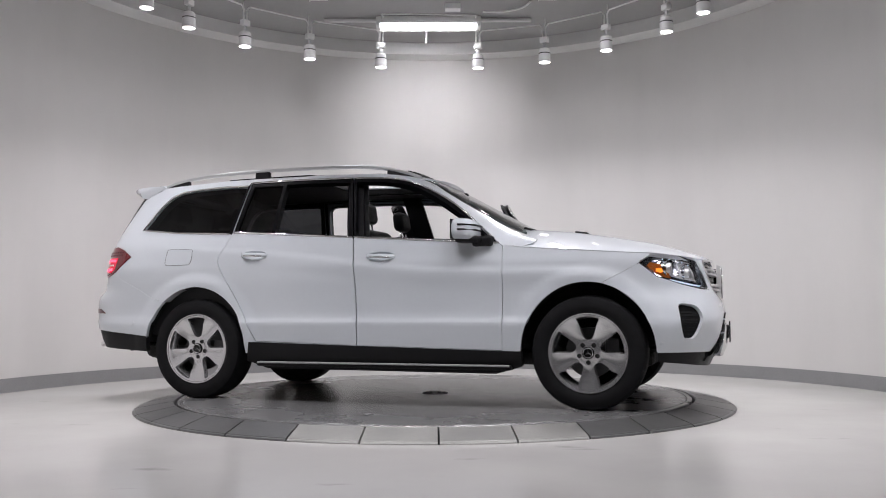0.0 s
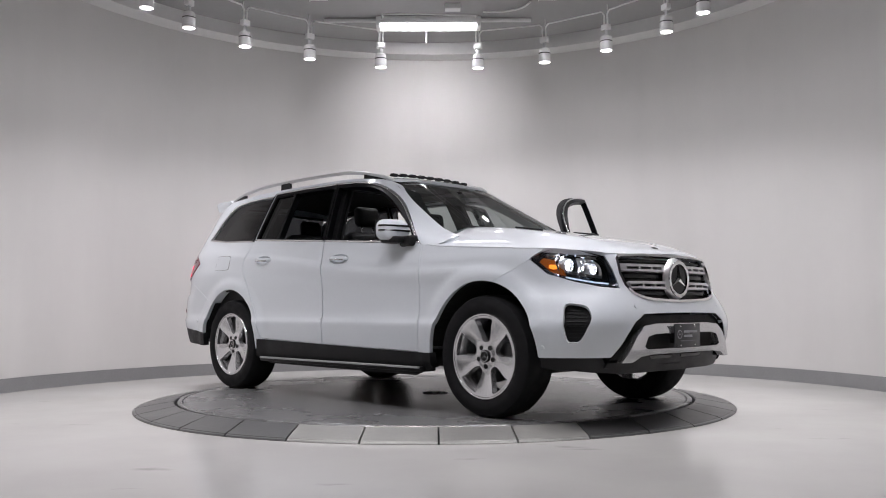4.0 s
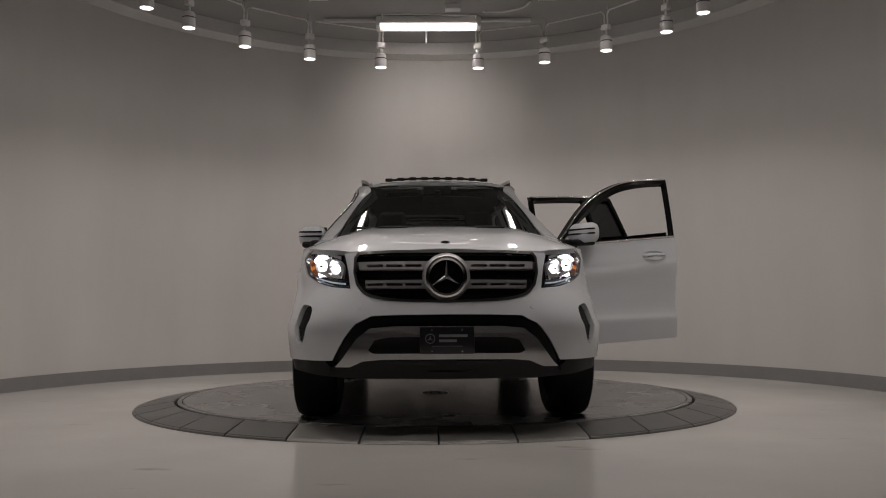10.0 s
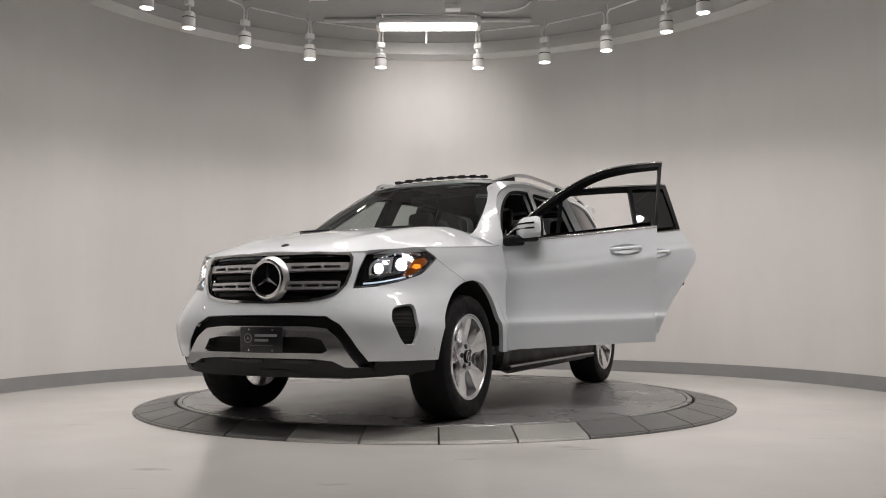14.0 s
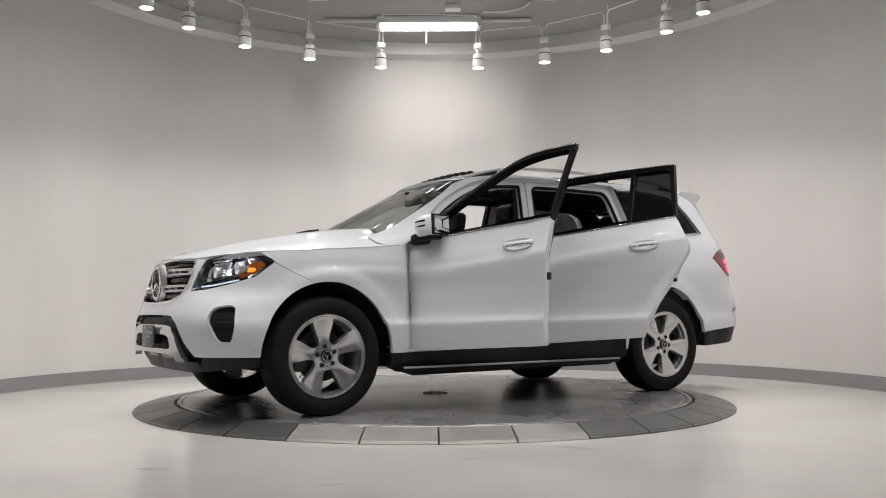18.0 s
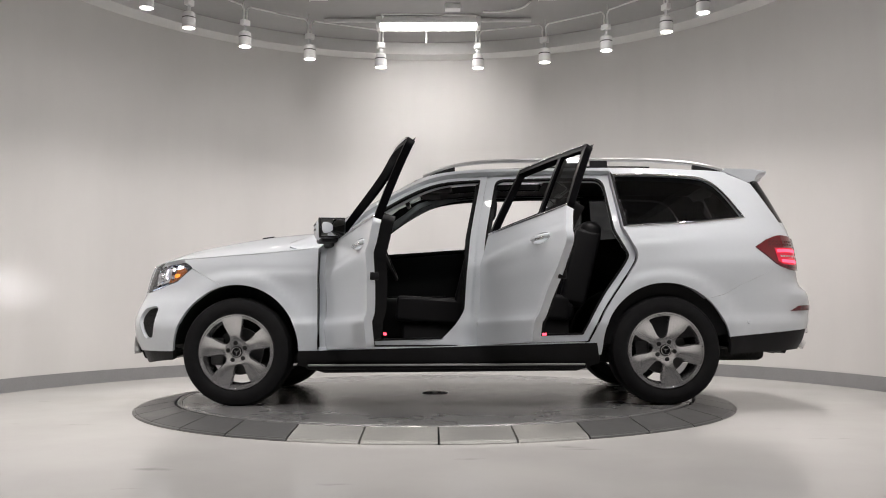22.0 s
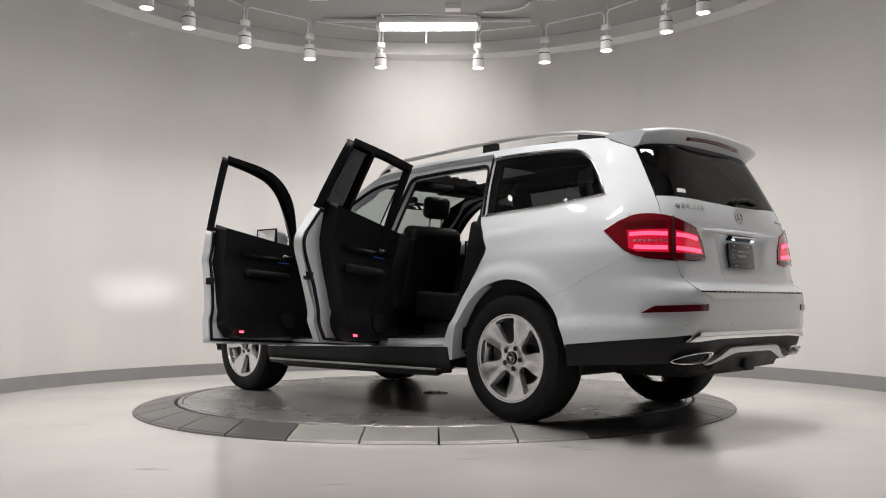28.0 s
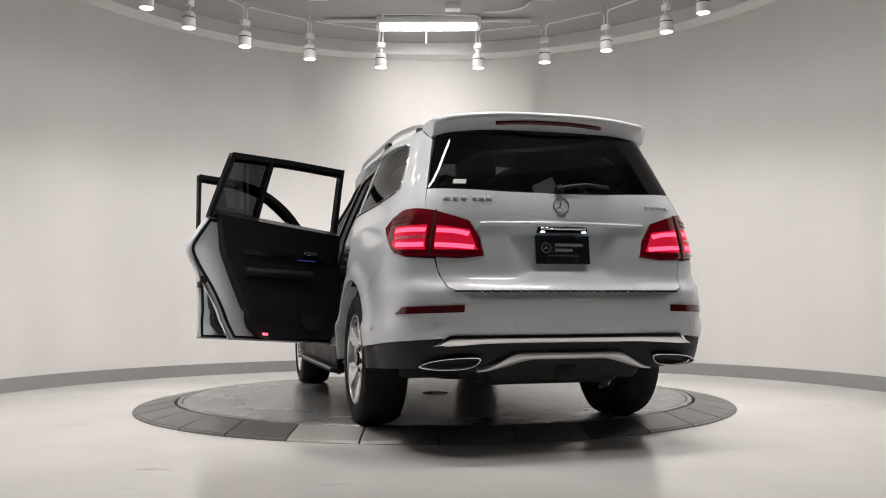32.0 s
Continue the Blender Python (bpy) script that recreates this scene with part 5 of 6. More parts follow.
part("skid_slot", panel([(0.33, 0.393), (0.06, 0.393), (0.06, 0.372), (0.30, 0.372)], nose, 0.04, 0.004, (1, 0, 0), lift=0.0), M_GLOSSBLACK, suv)


def plate(name, m):
    """A black dealer plate with an emblem and plain bars for its lettering."""
    p = part(name, box(0.306, 0.152, 0.010, (0, 0, 0), 0.004), M_PLATE, suv, "black dealer plate with pale bars of lettering", offset=m)
    part("plate_emblem", ring(0.024, 0.028, 0.002, 28), M_LETTER, p, offset=pose(-0.095, 0.01, 0.0048))
    flat("plate_star", star(0.024, 0.002, 0.18), M_LETTER, p, offset=pose(-0.095, 0.01, 0.0048))
    for x, y, w, h in ((0.035, 0.026, 0.16, 0.015), (0.005, -0.002, 0.10, 0.015)):
        flat("lettering", box(w, h, 0.001, (x, y, 0.0053)), M_LETTER, p)
    flat("lettering", box(0.17, 0.006, 0.001, (0.0, -0.032, 0.0053)), M_DIMLETTER, p)
    for x in (-0.085, 0.085):
        for y in (-0.06, 0.06):
            part("screw", lathe([(0, 0.009), (0.005, 0.008), (0.006, 0.005)], 12), M_CHROME, p, offset=pose(x, y, 0))
    return p


NOSEWAY = Matrix(((0, 0, 1, 0), (1, 0, 0, 0), (0, 1, 0, 0), (0, 0, 0, 1)))
TAILWAY = Matrix(((0, 0, -1, 0), (-1, 0, 0, 0), (0, 1, 0, 0), (0, 0, 0, 1)))
plate("front_plate", Matrix.Translation((2.443, 0, 0.512)) @ NOSEWAY)
part("plate_bracket", box(0.06, 0.20, 0.10, (2.405, 0, 0.512), 0.01), M_BLACK, suv)

# -- mirrors --
def mirror(s, d):
    h = part("mirror", box(0.185, 0.205, 0.155, (0.695, s * 0.960, 1.250), 0.060, 6), M_PAINT, d, "white door mirror with black slots")
    for v in h.data.vertices:
        k = (v.co.x - 0.695) / 0.09
        v.co.z -= 0.016 * max(0, k)
        v.co.x -= 0.10 * max(0, abs(v.co.y) - 0.90)
    part("mirror_base", box(0.17, 0.20, 0.045, (0.715, s * 0.930, 1.176), 0.018, 3), M_BLACK, h)
    part("mirror_foot", box(0.15, 0.13, 0.075, (0.81, s * 0.885, 1.165), 0.02, 3, Matrix.Rotation(radians(12 * s), 4, "Z")), M_BLACK, h)
    for z in (1.272, 1.238):
        part("mirror_slot", tube(spline([(0.786, s * 0.890, z), (0.788, s * 0.890, z), (0.778, s * 0.995, z), (0.755, s * 1.037, z), (0.715, s * 1.058, z + 0.003), (0.66, s * 1.062, z + 0.006)], 4), 0.007, 8), M_GLOSSBLACK, h)
    part("mirror_glass", box(0.006, 0.165, 0.118, (0.600, s * 0.955, 1.25), 0.0028, 2), M_MIRROR, h)
    part("mirror_bezel", box(0.016, 0.192, 0.142, (0.609, s * 0.957, 1.25), 0.007, 2), M_BLACK, h)


mirror(1, doors["fl"])
mirror(-1, doors["fr"])

# -- roof rails, deflector, aerial, spoiler --
RAIL_Z = curve1([(-2.10, 0.004), (-2.0, 0.026), (-1.8, 0.046), (-1.45, 0.058), (-0.9, 0.062), (-0.35, 0.058), (-0.08, 0.046), (0.09, 0.022), (0.20, 0.002)])


def rail(s):
    y = lambda x: s * (roof_y(x) - 0.035)
    mid = lambda x: Vector((x, y(x), roof(x, y(x)).z + RAIL_Z(x)))
    r = part("roof_rail", tube([mid(x) for x in np.linspace(0.20, -2.10, 48)], 0.0145, 12, flat=1.05), M_SATIN, suv, "satin aluminium roof rail on black feet")
    for x0, x1 in ((0.15, -0.04), (-1.06, -1.19), (-1.84, -2.05)):
        bm = bmesh.new()
        rows = []
        for x in np.linspace(x0, x1, 7):
            m, g = mid(x), roof(x, y(x)).z
            rows.append([bm.verts.new((x, m.y + q * w, z)) for q, w, z in ((-1, 0.016, g - 0.01), (-1, 0.010, m.z - 0.006), (1, 0.010, m.z - 0.006), (1, 0.016, g - 0.01))])
        for a, b in zip(rows, rows[1:]):
            for k in range(4):
                bm.faces.new((a[k], a[(k + 1) % 4], b[(k + 1) % 4], b[k]))
        bm.faces.new(rows[0]); bm.faces.new(rows[-1])
        bmesh.ops.recalc_face_normals(bm, faces=bm.faces[:])
        part("rail_foot", sharp(bm), M_BLACK, r)


both_sides(rail)
deflector = part("roof_deflector", tube([(0.045, -0.43, roof(0.045, 0.43).z + 0.022), (0.07, -0.2, roof(0.07, 0.2).z + 0.024), (0.075, 0.0, roof(0.075, 0).z + 0.024), (0.07, 0.2, roof(0.07, 0.2).z + 0.024), (0.045, 0.43, roof(0.045, 0.43).z + 0.022)], 0.008, 8), M_BLACK, suv, "raised black wind deflector with teeth")
for k in range(9):
    yk = -0.40 + 0.1 * k
    part("deflector_tooth", box(0.035, 0.060, 0.026, (0.06, yk, roof(0.06, yk).z + 0.024), 0.008, 2), M_BLACK, deflector)
part("hatch_frame", panel(keyhole(shrink(HATCH, -0.035), shrink(HATCH, 0.005)), roof, 0.06, 0.05, (0, 0, 1), lift=0.003), M_GLOSSBLACK, suv)


bm = bmesh.new()
rows = []
for y in np.linspace(-0.632, 0.632, 45):
    q = abs(y) / 0.632
    xr = -2.455 + 0.045 * q ** 2 + 0.075 * smooth01(0.85, 1.0, q) ** 2
    gx = -2.395 + 0.02 * q ** 2 + 0.085 * smooth01(0.75, 1.0, q)
    zt = lambda x: 1.782 - 0.05 * (x + 2.05) ** 2 - 0.046 * q ** 2.8 - 0.012 * smooth01(-2.2, -2.46, x)
    sec = [(-2.06, zt(-2.06) - 0.02), (-2.08, zt(-2.08)), (-2.16, zt(-2.16)), (xr + 0.10, zt(xr + 0.10)), (xr + 0.03, zt(xr + 0.03)), (xr + 0.006, zt(xr) - 0.004), (xr, zt(xr) - 0.014), (xr + 0.004, zt(xr) - 0.030), (xr + 0.018, zt(xr) - 0.042), (gx - 0.006, 1.672 - 0.03 * q ** 2.5), (gx + 0.04, 1.66 - 0.03 * q ** 2.5)]
    rows.append([bm.verts.new((x, y, z)) for x, z in sec])
for a, b in zip(rows, rows[1:]):
    for k in range(len(a) - 1):
        bm.faces.new((a[k], a[k + 1], b[k + 1], b[k]))
bm.faces.new(rows[0]); bm.faces.new(rows[-1])
bmesh.ops.recalc_face_normals(bm, faces=bm.faces[:])
sp = part("spoiler", sharp(bm, 50), M_PAINT, suv, "white roof spoiler over the tailgate glass")
part("brake_lamp", tube(spline([(-2.412, -0.31, 1.698), (-2.426, -0.15, 1.705), (-2.430, 0, 1.707), (-2.426, 0.15, 1.705), (-2.412, 0.31, 1.698)], 5), 0.013, 10, flat=0.9), M_REDDARK, sp, "dark red high brake lamp")

# -- tailgate fittings --
def tail_on(v, z, lift=0.0):
    p, a, b = tail(v, z), tail(v + 0.003, z), tail(v, z + 0.003)
    n = (a - p).cross(b - p).normalized()
    if n.x > 0:
        n = -n
    up = (b - p).normalized()
    x = up.cross(n).normalized()
    m = Matrix((x, n.cross(x).normalized(), n)).transposed().to_4x4()
    m.translation = p + n * lift
    return m


vs = list(np.linspace(-0.50, 0.50, 41))
ease = lambda v, w: smooth01(w, w - 0.06, abs(v))
part("plate_ledge", ribbon(vs, lambda v: 1.146 - 0.010 * (v / 0.5) ** 2, lambda v: 1.118 + 0.006 * (v / 0.5) ** 2, tail, (-1, 0, 0), 0.010, 0.007, 6), M_PAINT, suv, "white ledge above the plate")
part("tailgate_strip", ribbon(list(np.linspace(-0.15, 0.15, 13)), lambda v: 1.112, lambda v: 1.102, tail, (-1, 0, 0), 0.010, 0.003, 4), M_CHROME, suv, "slim chrome strip above the plate")
part("grip_recess", ribbon(list(np.linspace(-0.16, 0.16, 13)), lambda v: 1.116, lambda v: 1.088, tail, (-1, 0, 0), 0.002, 0.001, 4), M_GLOSSBLACK, suv)
plate("rear_plate", tail_on(0, 0.998, -0.012))
for s in (1, -1):
    part("plate_lamp", box(0.026, 0.010, 0.010, (0, 0, 0), 0.003), M_PLATELAMP, suv, "bluish plate lamp", offset=tail_on(s * 0.135, 1.090, 0.008))
badge = part("tail_emblem", ring(0.040, 0.047, 0.007, 36), M_CHROME, suv, "round silver star emblem", offset=tail_on(0, 1.232, 0.0))
flat("emblem_star", star(0.041, 0.007, 0.16), M_CHROME, badge)
x = 0.0
for w, gap in ((0.032, 0.010), (0.026, 0.012), (0.030, 0.026), (0.026, 0.010), (0.028, 0.010), (0.028, 0.0)):
    part("badge_bar", box(w, 0.024, 0.004, (0, 0, 0), 0.0015), M_SATIN, suv, "chrome model badge", offset=tail_on(0.69 - x - w / 2, 1.262, 0.002))
    x += w + gap
for k in range(6):
    part("badge_bar", box(0.016, 0.016, 0.004, (0, 0, 0), 0.0012), M_SATIN, suv, "chrome drive badge", offset=tail_on(-0.56 - 0.024 * k, 1.236, 0.002))
wiper = part("rear_wiper", tube([tail(0.02, 1.322) + Vector((-0.02, 0, 0)), tail(-0.05, 1.335) + Vector((-0.028, 0, 0)), tail(-0.20, 1.352) + Vector((-0.02, 0, 0)), tail(-0.36, 1.340) + Vector((-0.012, 0, 0))], 0.012, 8), M_BLACK, suv, "black tailgate wiper")
part("wiper_boss", lathe([(0, 0.03), (0.02, 0.03), (0.026, 0.0)], 20), M_BLACK, wiper, offset=tail_on(0.0, 1.322, 0.0))
part("glass_sticker", panel([(0.60, 1.342), (0.665, 1.343), (0.665, 1.367), (0.60, 1.366)], tail, 0.05, 0.001, (-1, 0, 0), lift=0.002), M_STICKER, suv, "small white sticker")

# -- rear bumper fittings --
part("bumper_step", ribbon(list(np.linspace(-0.60, 0.60, 49)), lambda v: 0.772, lambda v: 0.772 - 0.004 - 0.034 * ease(v, 0.60), tail, (-1, 0, 0), 0.004, 0.003, 4), M_SATIN, suv, "brushed metal loading sill protector")
stepr = part("step_rib", ribbon(list(np.linspace(-0.62, 0.62, 49)), lambda v: 0.781, lambda v: 0.773, tail, (-1, 0, 0), 0.006, 0.002, 3), M_BLACK, suv)
for k in range(21):
    part("step_stud", lathe([(0, 0.004), (0.006, 0.003), (0.008, 0.0)], 10), M_CHROME, stepr, offset=tail_on(-0.50 + 0.05 * k, 0.777, 0.007))
part("lower_chrome", ribbon(list(np.linspace(-0.69, 0.69, 61)), lambda v: 0.556 - 0.050 * smooth01(0.62, 0.69, abs(v)), lambda v: 0.516 - 0.014 * smooth01(0.40, 0.69, abs(v)), tail, (-1, 0, 0), 0.009, 0.006, 6), M_CHROME, suv, "chrome moulding across the bumper")
for s in (1, -1):
    g = lambda u, z, s=s: skin(u, z, s)
    part("bumper_reflector", panel([(-2.085, 0.662), (-2.13, 0.700), (-2.39, 0.708), (-2.39, 0.672)], proud(g, 0.006, (-1, s, 0)), 0.03, 0.012, (-1, s, 0)), M_REDDARK, suv, "red bumper reflector")
    tip = spline([(-2.225, 0.408), (-2.28, 0.438), (-2.38, 0.452), (-2.475, 0.450), (-2.455, 0.412), (-2.40, 0.395), (-2.30, 0.392)], 3, True)
    ctr = sum((g(*q) for q in tip), Vector()) / len(tip)
    bm = bmesh.new()
    loops = []
    for grow, d in ((1.0, -0.05), (1.0, 0.020), (0.97, 0.026), (0.90, 0.026), (0.86, 0.018), (0.84, -0.05)):
        c2 = (sum(q[0] for q in tip) / len(tip), sum(q[1] for q in tip) / len(tip))
        loops.append([bm.verts.new(proud(g, d, (-1, s, 0))(c2[0] + (u - c2[0]) * (1 - (1 - grow) * 0.45), c2[1] + (z - c2[1]) * (1 - (1 - grow) * 1.5))) for u, z in tip])
    for a, b in zip(loops, loops[1:]):
        for k in range(len(tip)):
            bm.faces.new((a[k], a[(k + 1) % len(tip)], b[(k + 1) % len(tip)], b[k]))
    bmesh.ops.recalc_face_normals(bm, faces=bm.faces[:])
    e = part("exhaust_tip", sharp(bm, 50), M_CHROME, suv, "flat chrome exhaust tip")
    part("exhaust_bore", panel(shrink(tip, 0.002), proud(g, -0.02, (-1, s, 0)), 0.03, 0.0, (-1, s, 0), rim=False), M_VOID, e)
part("rear_skid", ribbon(list(np.linspace(-0.50, 0.50, 61)), lambda v: 0.466 - 0.078 * smooth01(0.28, 0.50, abs(v)), lambda v: 0.436 - 0.060 * smooth01(0.20, 0.50, abs(v)), tail, (-1, 0, 0), 0.018, 0.005, 8, 0.05), M_SATIN, suv, "satin silver arched skid bar")
part("rear_diffuser", panel(both([(0.0, 0.450), (0.24, 0.448), (0.33, 0.433), (0.40, 0.405), (0.42, 0.34), (0.0, 0.33)]), proud(tail, 0.012, (-1, 0, 0)), 0.03, 0.03, (-1, 0, 0)), M_BLACK, suv)
hitch = part("tow_hitch", box(0.16, 0.075, 0.075, (-2.53, 0, 0.365), 0.008), M_BLACK, suv, "black square tow hitch receiver")
part("hitch_collar", box(0.025, 0.11, 0.10, (-2.61, 0, 0.365), 0.01), M_BLACK, hitch)
part("spare_well", box(0.55, 0.8, 0.16, (-2.15, 0, 0.36), 0.05, 3), M_VOID, suv)
part("muffler", box(0.28, 0.42, 0.15, (-2.10, -0.42, 0.36), 0.06, 4), M_VOID, suv)
part("exhaust_pipe", tube(spline([(-2.15, -0.4, 0.33), (-1.6, -0.25, 0.30), (-0.6, -0.15, 0.27), (0.6, -0.12, 0.28)], 5), 0.032, 10), M_STEEL, suv)
for hx in (HUB_X, -HUB_X):
    part("axle", tube([(hx, -0.72, 0.37), (hx, 0.72, 0.37)], 0.045, 10), M_VOID, suv)
    part("subframe", box(0.35, 0.9, 0.12, (hx, 0, 0.32), 0.03), M_VOID, suv)

# -- fuel flap, seams --
fl = spline([(-1.745, 1.06), (-1.745, 1.155), (-1.72, 1.175), (-1.57, 1.168), (-1.555, 1.15), (-1.56, 1.065), (-1.59, 1.045), (-1.72, 1.045)], 3, True)
ff = lambda u, z: skin(u, z, -1)
part("fuel_flap", panel(shrink(fl, 0.003), ff, 0.05, 0.003, (0, -1, 0), lift=0.0025), M_PAINT, suv)
part("fuel_flap_gap", panel(keyhole(shrink(fl, -0.0005), shrink(fl, 0.0012)), ff, 0.04, 0.001, (0, -1, 0), lift=0.0010), M_GAP, suv)

# -- windscreen fittings --
part("screen_sticker", panel([(screen_v(0.52, 1.56), 1.545), (screen_v(0.62, 1.56), 1.54), (screen_v(0.62, 1.56), 1.575), (screen_v(0.52, 1.56), 1.58)], screen, 0.05, 0.001, (1, 0, 1), lift=-0.006), M_STICKER, suv, "white notice with grey lettering bars")
for z0 in (1.552, 1.567):
    part("lettering", panel([(screen_v(0.53, 1.56), z0 - 0.003), (screen_v(0.61, 1.56), z0 - 0.006), (screen_v(0.61, 1.56), z0 + 0.001), (screen_v(0.53, 1.56), z0 + 0.004)], screen, 0.05, 0.0005, (1, 0, 1), lift=-0.004), M_GREYPLASTIC, suv)
for y0, y1 in ((0.55, -0.05), (-0.05, -0.62)):
    a = [screen(math.copysign(screen_v(abs(y), 1.215), y), 1.225 + 0.01 * i) + Vector((0.02, 0, 0.012)) for i, y in enumerate(np.linspace(y0, y1, 5))]
    part("wiper", tube(a, 0.009, 6), M_BLACK, suv, "black windscreen wiper")
for s in (1, -1):
    part("washer_vent", box(0.09, 0.20, 0.012, hood(1.42, s * 0.33) + Vector((0, 0, 0.006)), 0.004, 2, Matrix.Rotation(radians(8), 4, "Y")), M_BLACK, suv)

# -- wheels: bolts, calipers, valve, cap star --
for w, turn in zip(wheels, (242, 90, 280, 92)):
    capf = [c for c in w.children if c.name.startswith("hub_cap")][0]
    part("cap_ring", ring(0.030, 0.035, 0.004, 28), M_CHROME, capf, offset=pose(0, 0, -0.011))
    flat("cap_star", star(0.030, 0.004, 0.16), M_CHROME, capf, offset=pose(0, 0, -0.010))
    for k in range(5):
        a = radians(turn + 180 + 72 * k)
        part("wheel_bolt", lathe([(0, -0.020), (0.012, -0.020), (0.0155, -0.0215), (0.0165, -0.026)], 16), M_VOID, w, offset=pose(0.064 * math.cos(a), 0.064 * math.sin(a), 0.0))
    part("caliper", box(0.10, 0.20, 0.05, (0.155, 0.0, -0.10), 0.02, 2), M_ALLOYDARK, w)
    part("valve", tube([(0.20 * math.cos(0.6), 0.20 * math.sin(0.6), -0.03), (0.225 * math.cos(0.6), 0.225 * math.sin(0.6), -0.02)], 0.004, 6), M_RUBBER, w)
# -- cabin --
def pad(sx, sy, sz, at, bevel, turn=0):
    return box(sx, sy, sz, at, bevel, 4, Matrix.Rotation(radians(turn), 4, "Y"))


def car_seat(x, y, w, rise=0.0, head=True):
    seat = part("car_seat", pad(0.54, w, 0.17, (x, y, 0.66 + rise), 0.06, -4), M_LEATHER, suv, "black leather car seat")
    part("backrest", pad(0.16, w, 0.66, (x - 0.34, y, 0.99 + rise), 0.06, -14), M_LEATHER, seat)
    for q in (-1, 1):
        part("side_bolster", pad(0.50, 0.07, 0.19, (x + 0.02, y + q * (w / 2 - 0.03), 0.68 + rise), 0.03, -4), M_LEATHER, seat)
        part("back_bolster", pad(0.19, 0.07, 0.56, (x - 0.32, y + q * (w / 2 - 0.03), 0.97 + rise), 0.03, -14), M_LEATHER, seat)
    part("seat_base", pad(0.46, w * 0.85, 0.22, (x, y, 0.48 + rise), 0.03), M_TRIM, seat)
    if head:
        part("headrest", pad(0.095, 0.24, 0.17, (x - 0.455, y, 1.455 + rise), 0.045, -8), M_LEATHER, seat)
        for q in (-0.06, 0.06):
            part("headrest_post", tube([(x - 0.43, y + q, 1.28 + rise), (x - 0.45, y + q, 1.40 + rise)], 0.007, 6), M_CHROME, seat)


for yy in (0.38, -0.38):
    car_seat(0.14, yy, 0.52)
for yy in (0.46, 0.0, -0.46):
    car_seat(-0.66, yy, 0.42, 0.03, head=False)
for yy in (0.33, -0.33):
    car_seat(-1.66, yy, 0.46, 0.06)
part("carpet", box(3.2, 1.66, 0.02, (-0.65, 0, 0.40), 0.005), M_CARPET, suv)
dash = part("dashboard", box(0.42, 1.52, 0.26, (0.86, 0, 1.06), 0.09, 4), M_TRIM, suv, "black dashboard with round vents and a screen")
part("binnacle", box(0.20, 0.40, 0.10, (0.70, 0.38, 1.205), 0.04, 4), M_TRIM, dash)
part("screen", box(0.02, 0.24, 0.13, (0.655, 0, 1.20), 0.006, 2), M_GLOSSBLACK, dash)
part("lower_dash", box(0.36, 1.50, 0.36, (0.90, 0, 0.76), 0.05, 3), M_TRIM, dash)
for yy in (-0.66, -0.1, 0.1, 0.66):
    part("air_vent", ring(0.036, 0.046, 0.012, 24), M_CHROME, dash, offset=Matrix.Translation((0.655, yy, 1.09)) @ TAILWAY)
part("dash_trim", box(0.012, 1.40, 0.05, (0.652, 0, 1.005), 0.005), M_GLOSSBLACK, dash)
part("console", box(0.95, 0.24, 0.36, (0.20, 0, 0.60), 0.05, 3), M_TRIM, suv)
part("console_trim", box(0.55, 0.16, 0.012, (0.30, 0, 0.785), 0.004), M_GLOSSBLACK, suv)
col = Matrix.Translation((0.50, 0.38, 1.09)) @ Matrix.Rotation(radians(-66), 4, "Y")
wheel_ = part("steering_wheel", tube([(0.185 * math.cos(a), 0.185 * math.sin(a), 0) for a in np.linspace(0, 2 * math.pi, 33)[:-1]], 0.016, 10, closed=True), M_LEATHER, suv, "black leather steering wheel", offset=col)
part("wheel_boss", box(0.15, 0.17, 0.05, (0, 0, -0.015), 0.03, 3), M_TRIM, wheel_)
for a in (90, -90, 180):
    part("wheel_spoke", box(0.12, 0.035, 0.014, (0.115 * math.cos(radians(a)), 0.115 * math.sin(radians(a)), 0), 0.005, 2, Matrix.Rotation(radians(a), 4, "Z")), M_TRIM, wheel_)
part("steering_column", tube([(0.52, 0.38, 1.02), (0.85, 0.38, 0.92)], 0.05, 12), M_TRIM, suv)
part("rear_view_mirror", box(0.035, 0.24, 0.065, (0.35, 0, 1.56), 0.016, 3), M_BLACK, suv)
part("rear_view_mirror_glass", box(0.004, 0.22, 0.052, (0.332, 0, 1.56), 0.0015, 2), M_MIRROR, suv)
part("mirror_stalk", box(0.09, 0.05, 0.07, (0.38, 0, 1.605), 0.02, 2), M_BLACK, suv)
part("sun_visor", box(0.16, 0.40, 0.018, (0.17, 0.36, 1.665), 0.008, 2), M_HEADLINER, suv)
part("sun_visor", box(0.16, 0.40, 0.018, (0.17, -0.36, 1.665), 0.008, 2), M_HEADLINER, suv)
hl = [(0.24, 0.0), (0.20, 0.58), (-0.3, 0.635), (-1.6, 0.635), (-2.1, 0.52), (-2.18, 0.0)]
part("headliner", panel(keyhole(hl + [(x, -y) for x, y in reversed(hl[1:-1])], HATCH), lambda x, y: roof(x, y) - Vector((0, 0, 0.055)), 0.10, 0.0, (0, 0, -1), rim=False), M_HEADLINER, suv)
part("overhead_console", box(0.22, 0.24, 0.05, (0.10, 0, 1.685), 0.02, 3), M_HEADLINER, suv)


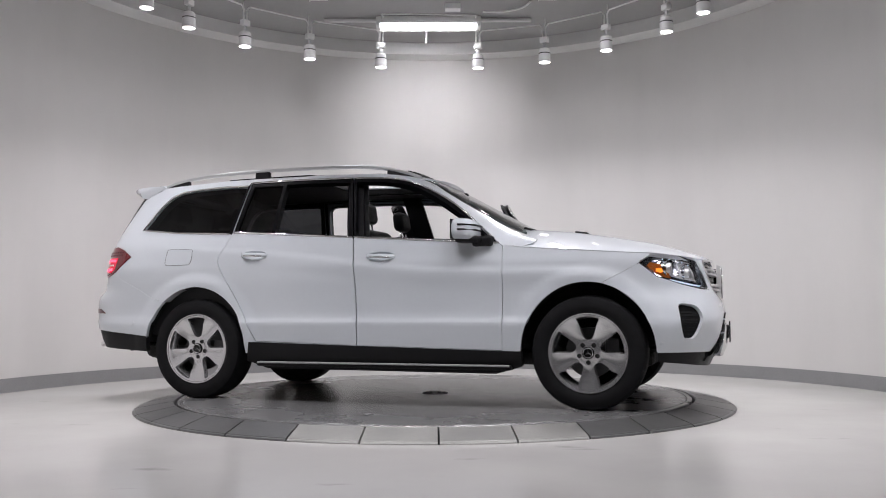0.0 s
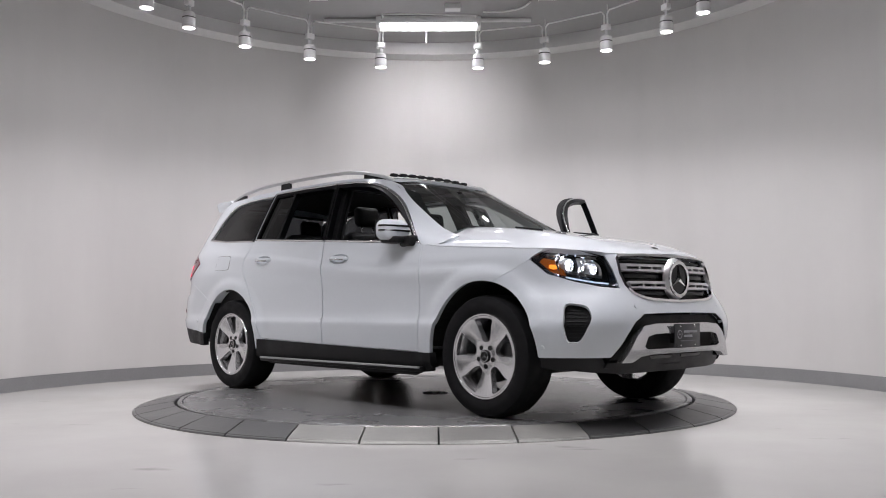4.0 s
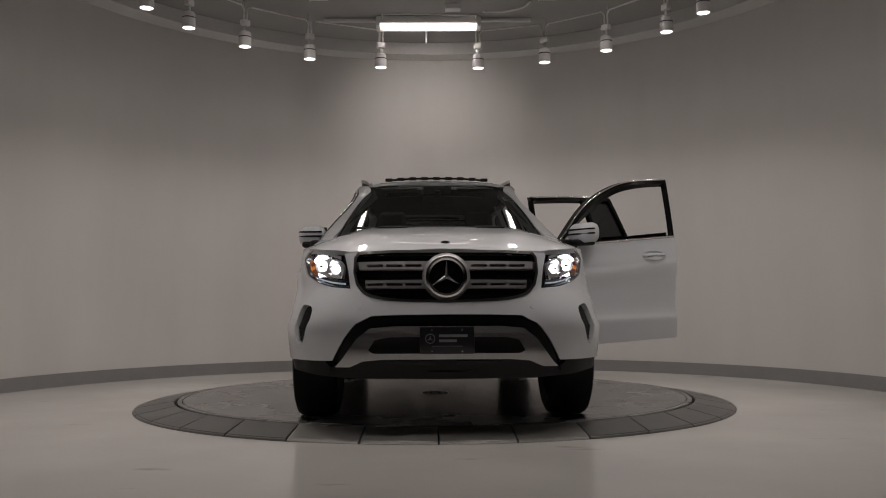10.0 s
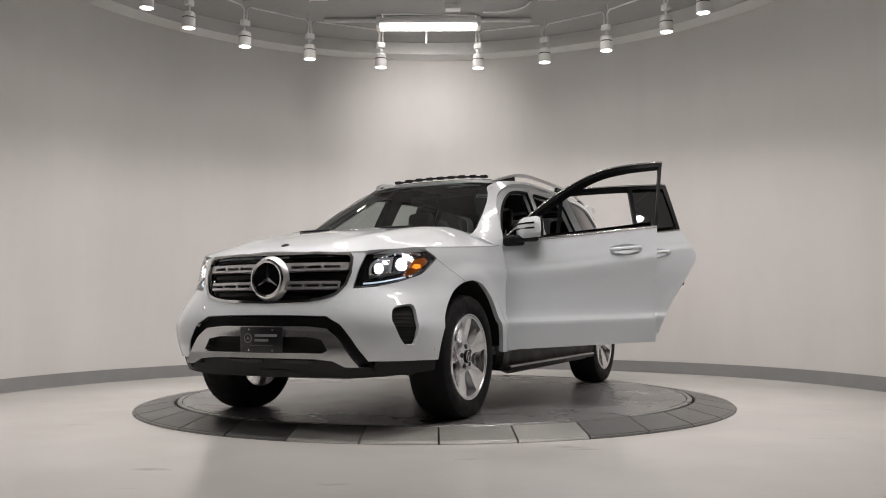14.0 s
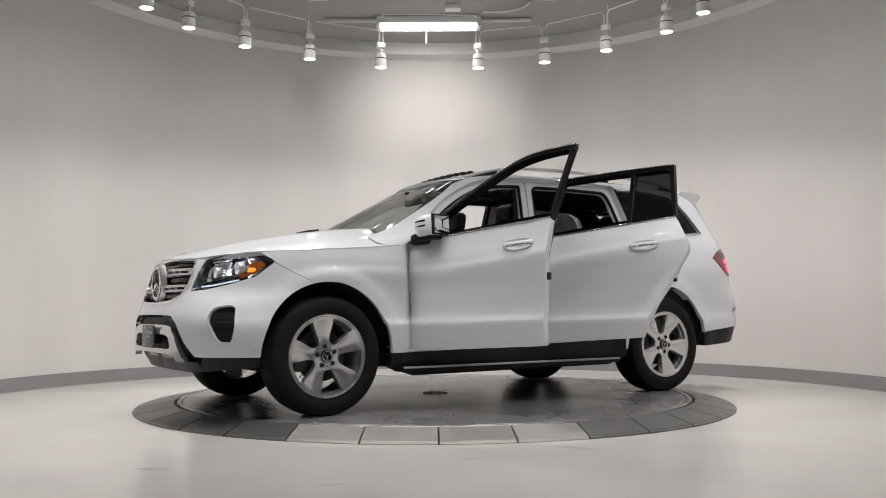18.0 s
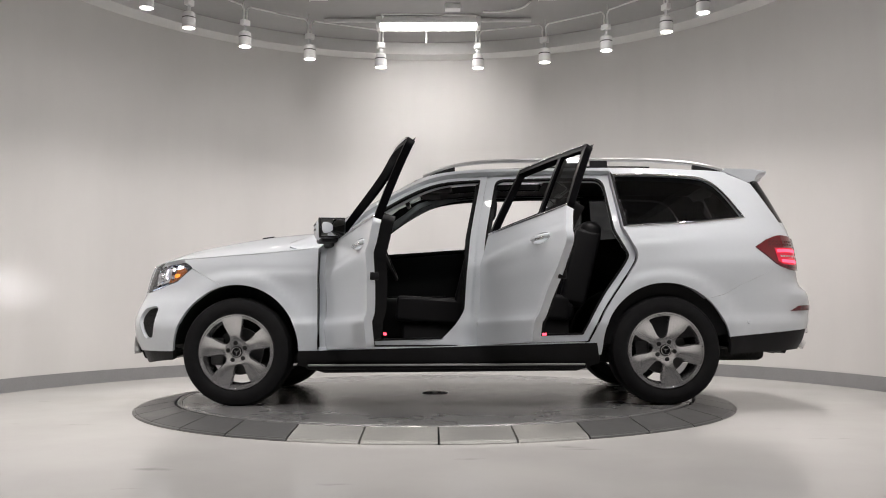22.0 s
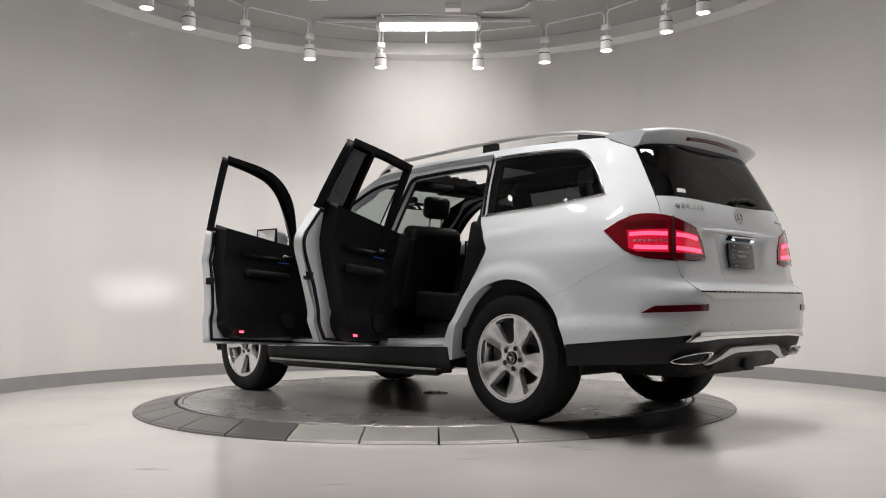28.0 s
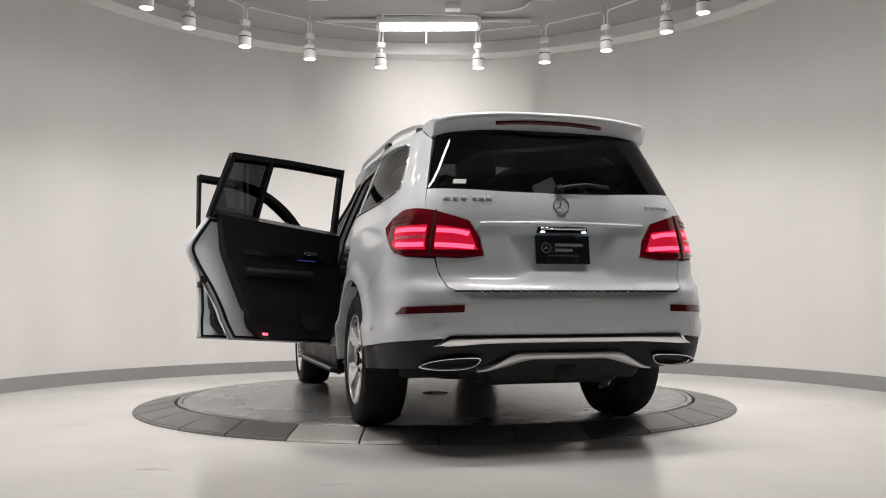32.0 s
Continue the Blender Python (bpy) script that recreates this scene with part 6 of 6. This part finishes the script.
def lining(s):
    """Dark inner lining of pillars and quarters, behind the outer pressing."""
    poly = [(1.0, 0.40), (1.0, 1.13)] + [(0.70, 1.40), (0.45, 1.57), (0.22, 1.67), (-0.3, 1.715), (-1.8, 1.705), (-2.02, 1.67), (-2.11, 1.45), (-2.15, 1.20), (-2.2, 0.9), (-2.2, 0.55), (-1.9, 0.50), (-1.0, 0.42)]
    for h in (FDOOR, RDOOR):
        poly = keyhole(poly, shrink(h, 0.035))
    poly = keyhole(poly, shrink(QWIN, 0.02))
    part("cabin_lining", panel(poly, flank(s, 0.092), 0.08, 0.0, (0, -s, 0), rim=False), M_TRIM, suv)
    b = [(-0.075, 0.42), (-0.085, 0.8), (-0.115, 1.2), (-0.215, 1.70), (-0.385, 1.70), (-0.295, 1.2), (-0.275, 0.8), (-0.255, 0.42)]
    part("pillar_lining", panel(b, flank(s, 0.115), 0.08, 0.02, (0, -s, 0)), M_TRIM, suv)


both_sides(lining)
part("tailgate_lining", panel(both([(0.0, 1.29), (0.72, 1.29), (0.72, 0.62), (0.0, 0.60)]), lambda v, z: tail(v, z) + Vector((0.07, 0, 0)), 0.08, 0.0, (1, 0, 0), rim=False), M_TRIM, suv)
part("bulkhead", box(0.05, 1.6, 0.75, (1.06, 0, 0.78), 0.01), M_VOID, suv)

# -- open doors: linings, lamps, latches, sill plates --
def door_fittings(d, x_front, x_rear, zc, hx, lamp_x):
    """Handle, armrest, speaker, lamp and latch on the inside of an open door (left side)."""
    yi = lambda x, z: side_y(x, z) - 0.155
    L = x_front - x_rear
    part("armrest", box(L * 0.58, 0.055, 0.06, ((x_front + x_rear) / 2 - 0.03, yi(0, 0.95) - 0.03, 0.93), 0.028, 3), M_LEATHER, d)
    part("trim_line", box(L * 0.72, 0.012, 0.035, ((x_front + x_rear) / 2, yi(0, 1.06) - 0.004, 1.06), 0.005, 2), M_GLOSSBLACK, d)
    part("glow_line", box(L * 0.16, 0.004, 0.005, (x_front - L * 0.30, yi(0, 1.03) - 0.008, 1.035), 0.001, 1), mat("blue ambient line", (0.1, 0.2, 0.6), 0.3, emit=(0.05, 0.18, 0.9), strength=0.12), d)
    part("inner_handle", box(0.11, 0.022, 0.026, (x_front - L * 0.28, yi(0, 1.07) - 0.015, 1.085), 0.009, 3), M_CHROME, d)
    part("speaker", lathe([(0, 0.004), (0.085, 0.004), (0.095, 0.0)], 32), M_BLACK, d, offset=Matrix.Translation((x_front - 0.18, yi(0, 0.60) - 0.006, 0.62)) @ Matrix.Rotation(radians(90), 4, "X"))
    part("door_lamp", box(0.042, 0.012, 0.017, (lamp_x, yi(lamp_x, 0.52) - 0.034, 0.502), 0.004, 2), M_STEPRED, d, "lit red door lamp")
    part("latch", box(0.03, 0.06, 0.05, (hx, side_y(hx, zc) - 0.05, zc), 0.008, 2), M_BLACK, d)


door_fittings(doors["fl"], 0.86, -0.08, 0.86, -0.155, 0.05)
door_fittings(doors["rl"], -0.22, -1.15, 0.86, -1.225, -0.80)
for x0, x1, nm in ((0.86, -0.05, "sill_plate"), (-0.30, -0.92, "sill_plate")):
    s_ = part(nm, box(x0 - x1, 0.10, 0.012, ((x0 + x1) / 2, 0.865, 0.425), 0.004), M_BLACK, suv)
    flat("lettering", box(0.22, 0.02, 0.001, ((x0 + x1) / 2, 0.875, 0.4317)), M_LETTER, s_)
part("sill_inner", box(2.0, 0.12, 0.05, (-0.05, 0.86, 0.395), 0.01), M_PAINT, suv)
part("step_lamp", box(0.045, 0.012, 0.02, (-0.62, 0.70, 0.47), 0.004, 2), M_STEPWHITE, suv, "lit footwell lamp")


def motions():
    """The turntable carries the car round its axis."""
    rows = []
    for t in range(33):
        rows.append((float(t), pose(0, 0, 0, 0, 0, HEADING(t)) @ Matrix.Translation((-0.132, 0.019, 0))))
    walk(suv, rows)
    walk(disc, [(float(t), pose(0, 0, 0, 0, 0, HEADING(t) + 5.5)) for t in range(33)])


HEADING = curve1([(t, -19.149 - 7.375 * t + d) for t, d in zip(
    (0, 2, 3.5, 5.5, 7, 8.5, 10, 11.5, 13, 14.5, 16.5, 18, 19.5, 21, 22.5, 24, 25.5, 27.5, 29, 30.5, 32),
    (0.0, 0.636, 1.749, 3.368, 3.629, 3.476, 4.106, 4.982, 5.659, 5.67, 4.781, 3.699, 2.349, 0.938, -0.404, -1.45, -1.903, -1.359, -0.246, 0.41, 0.0))])

motions()
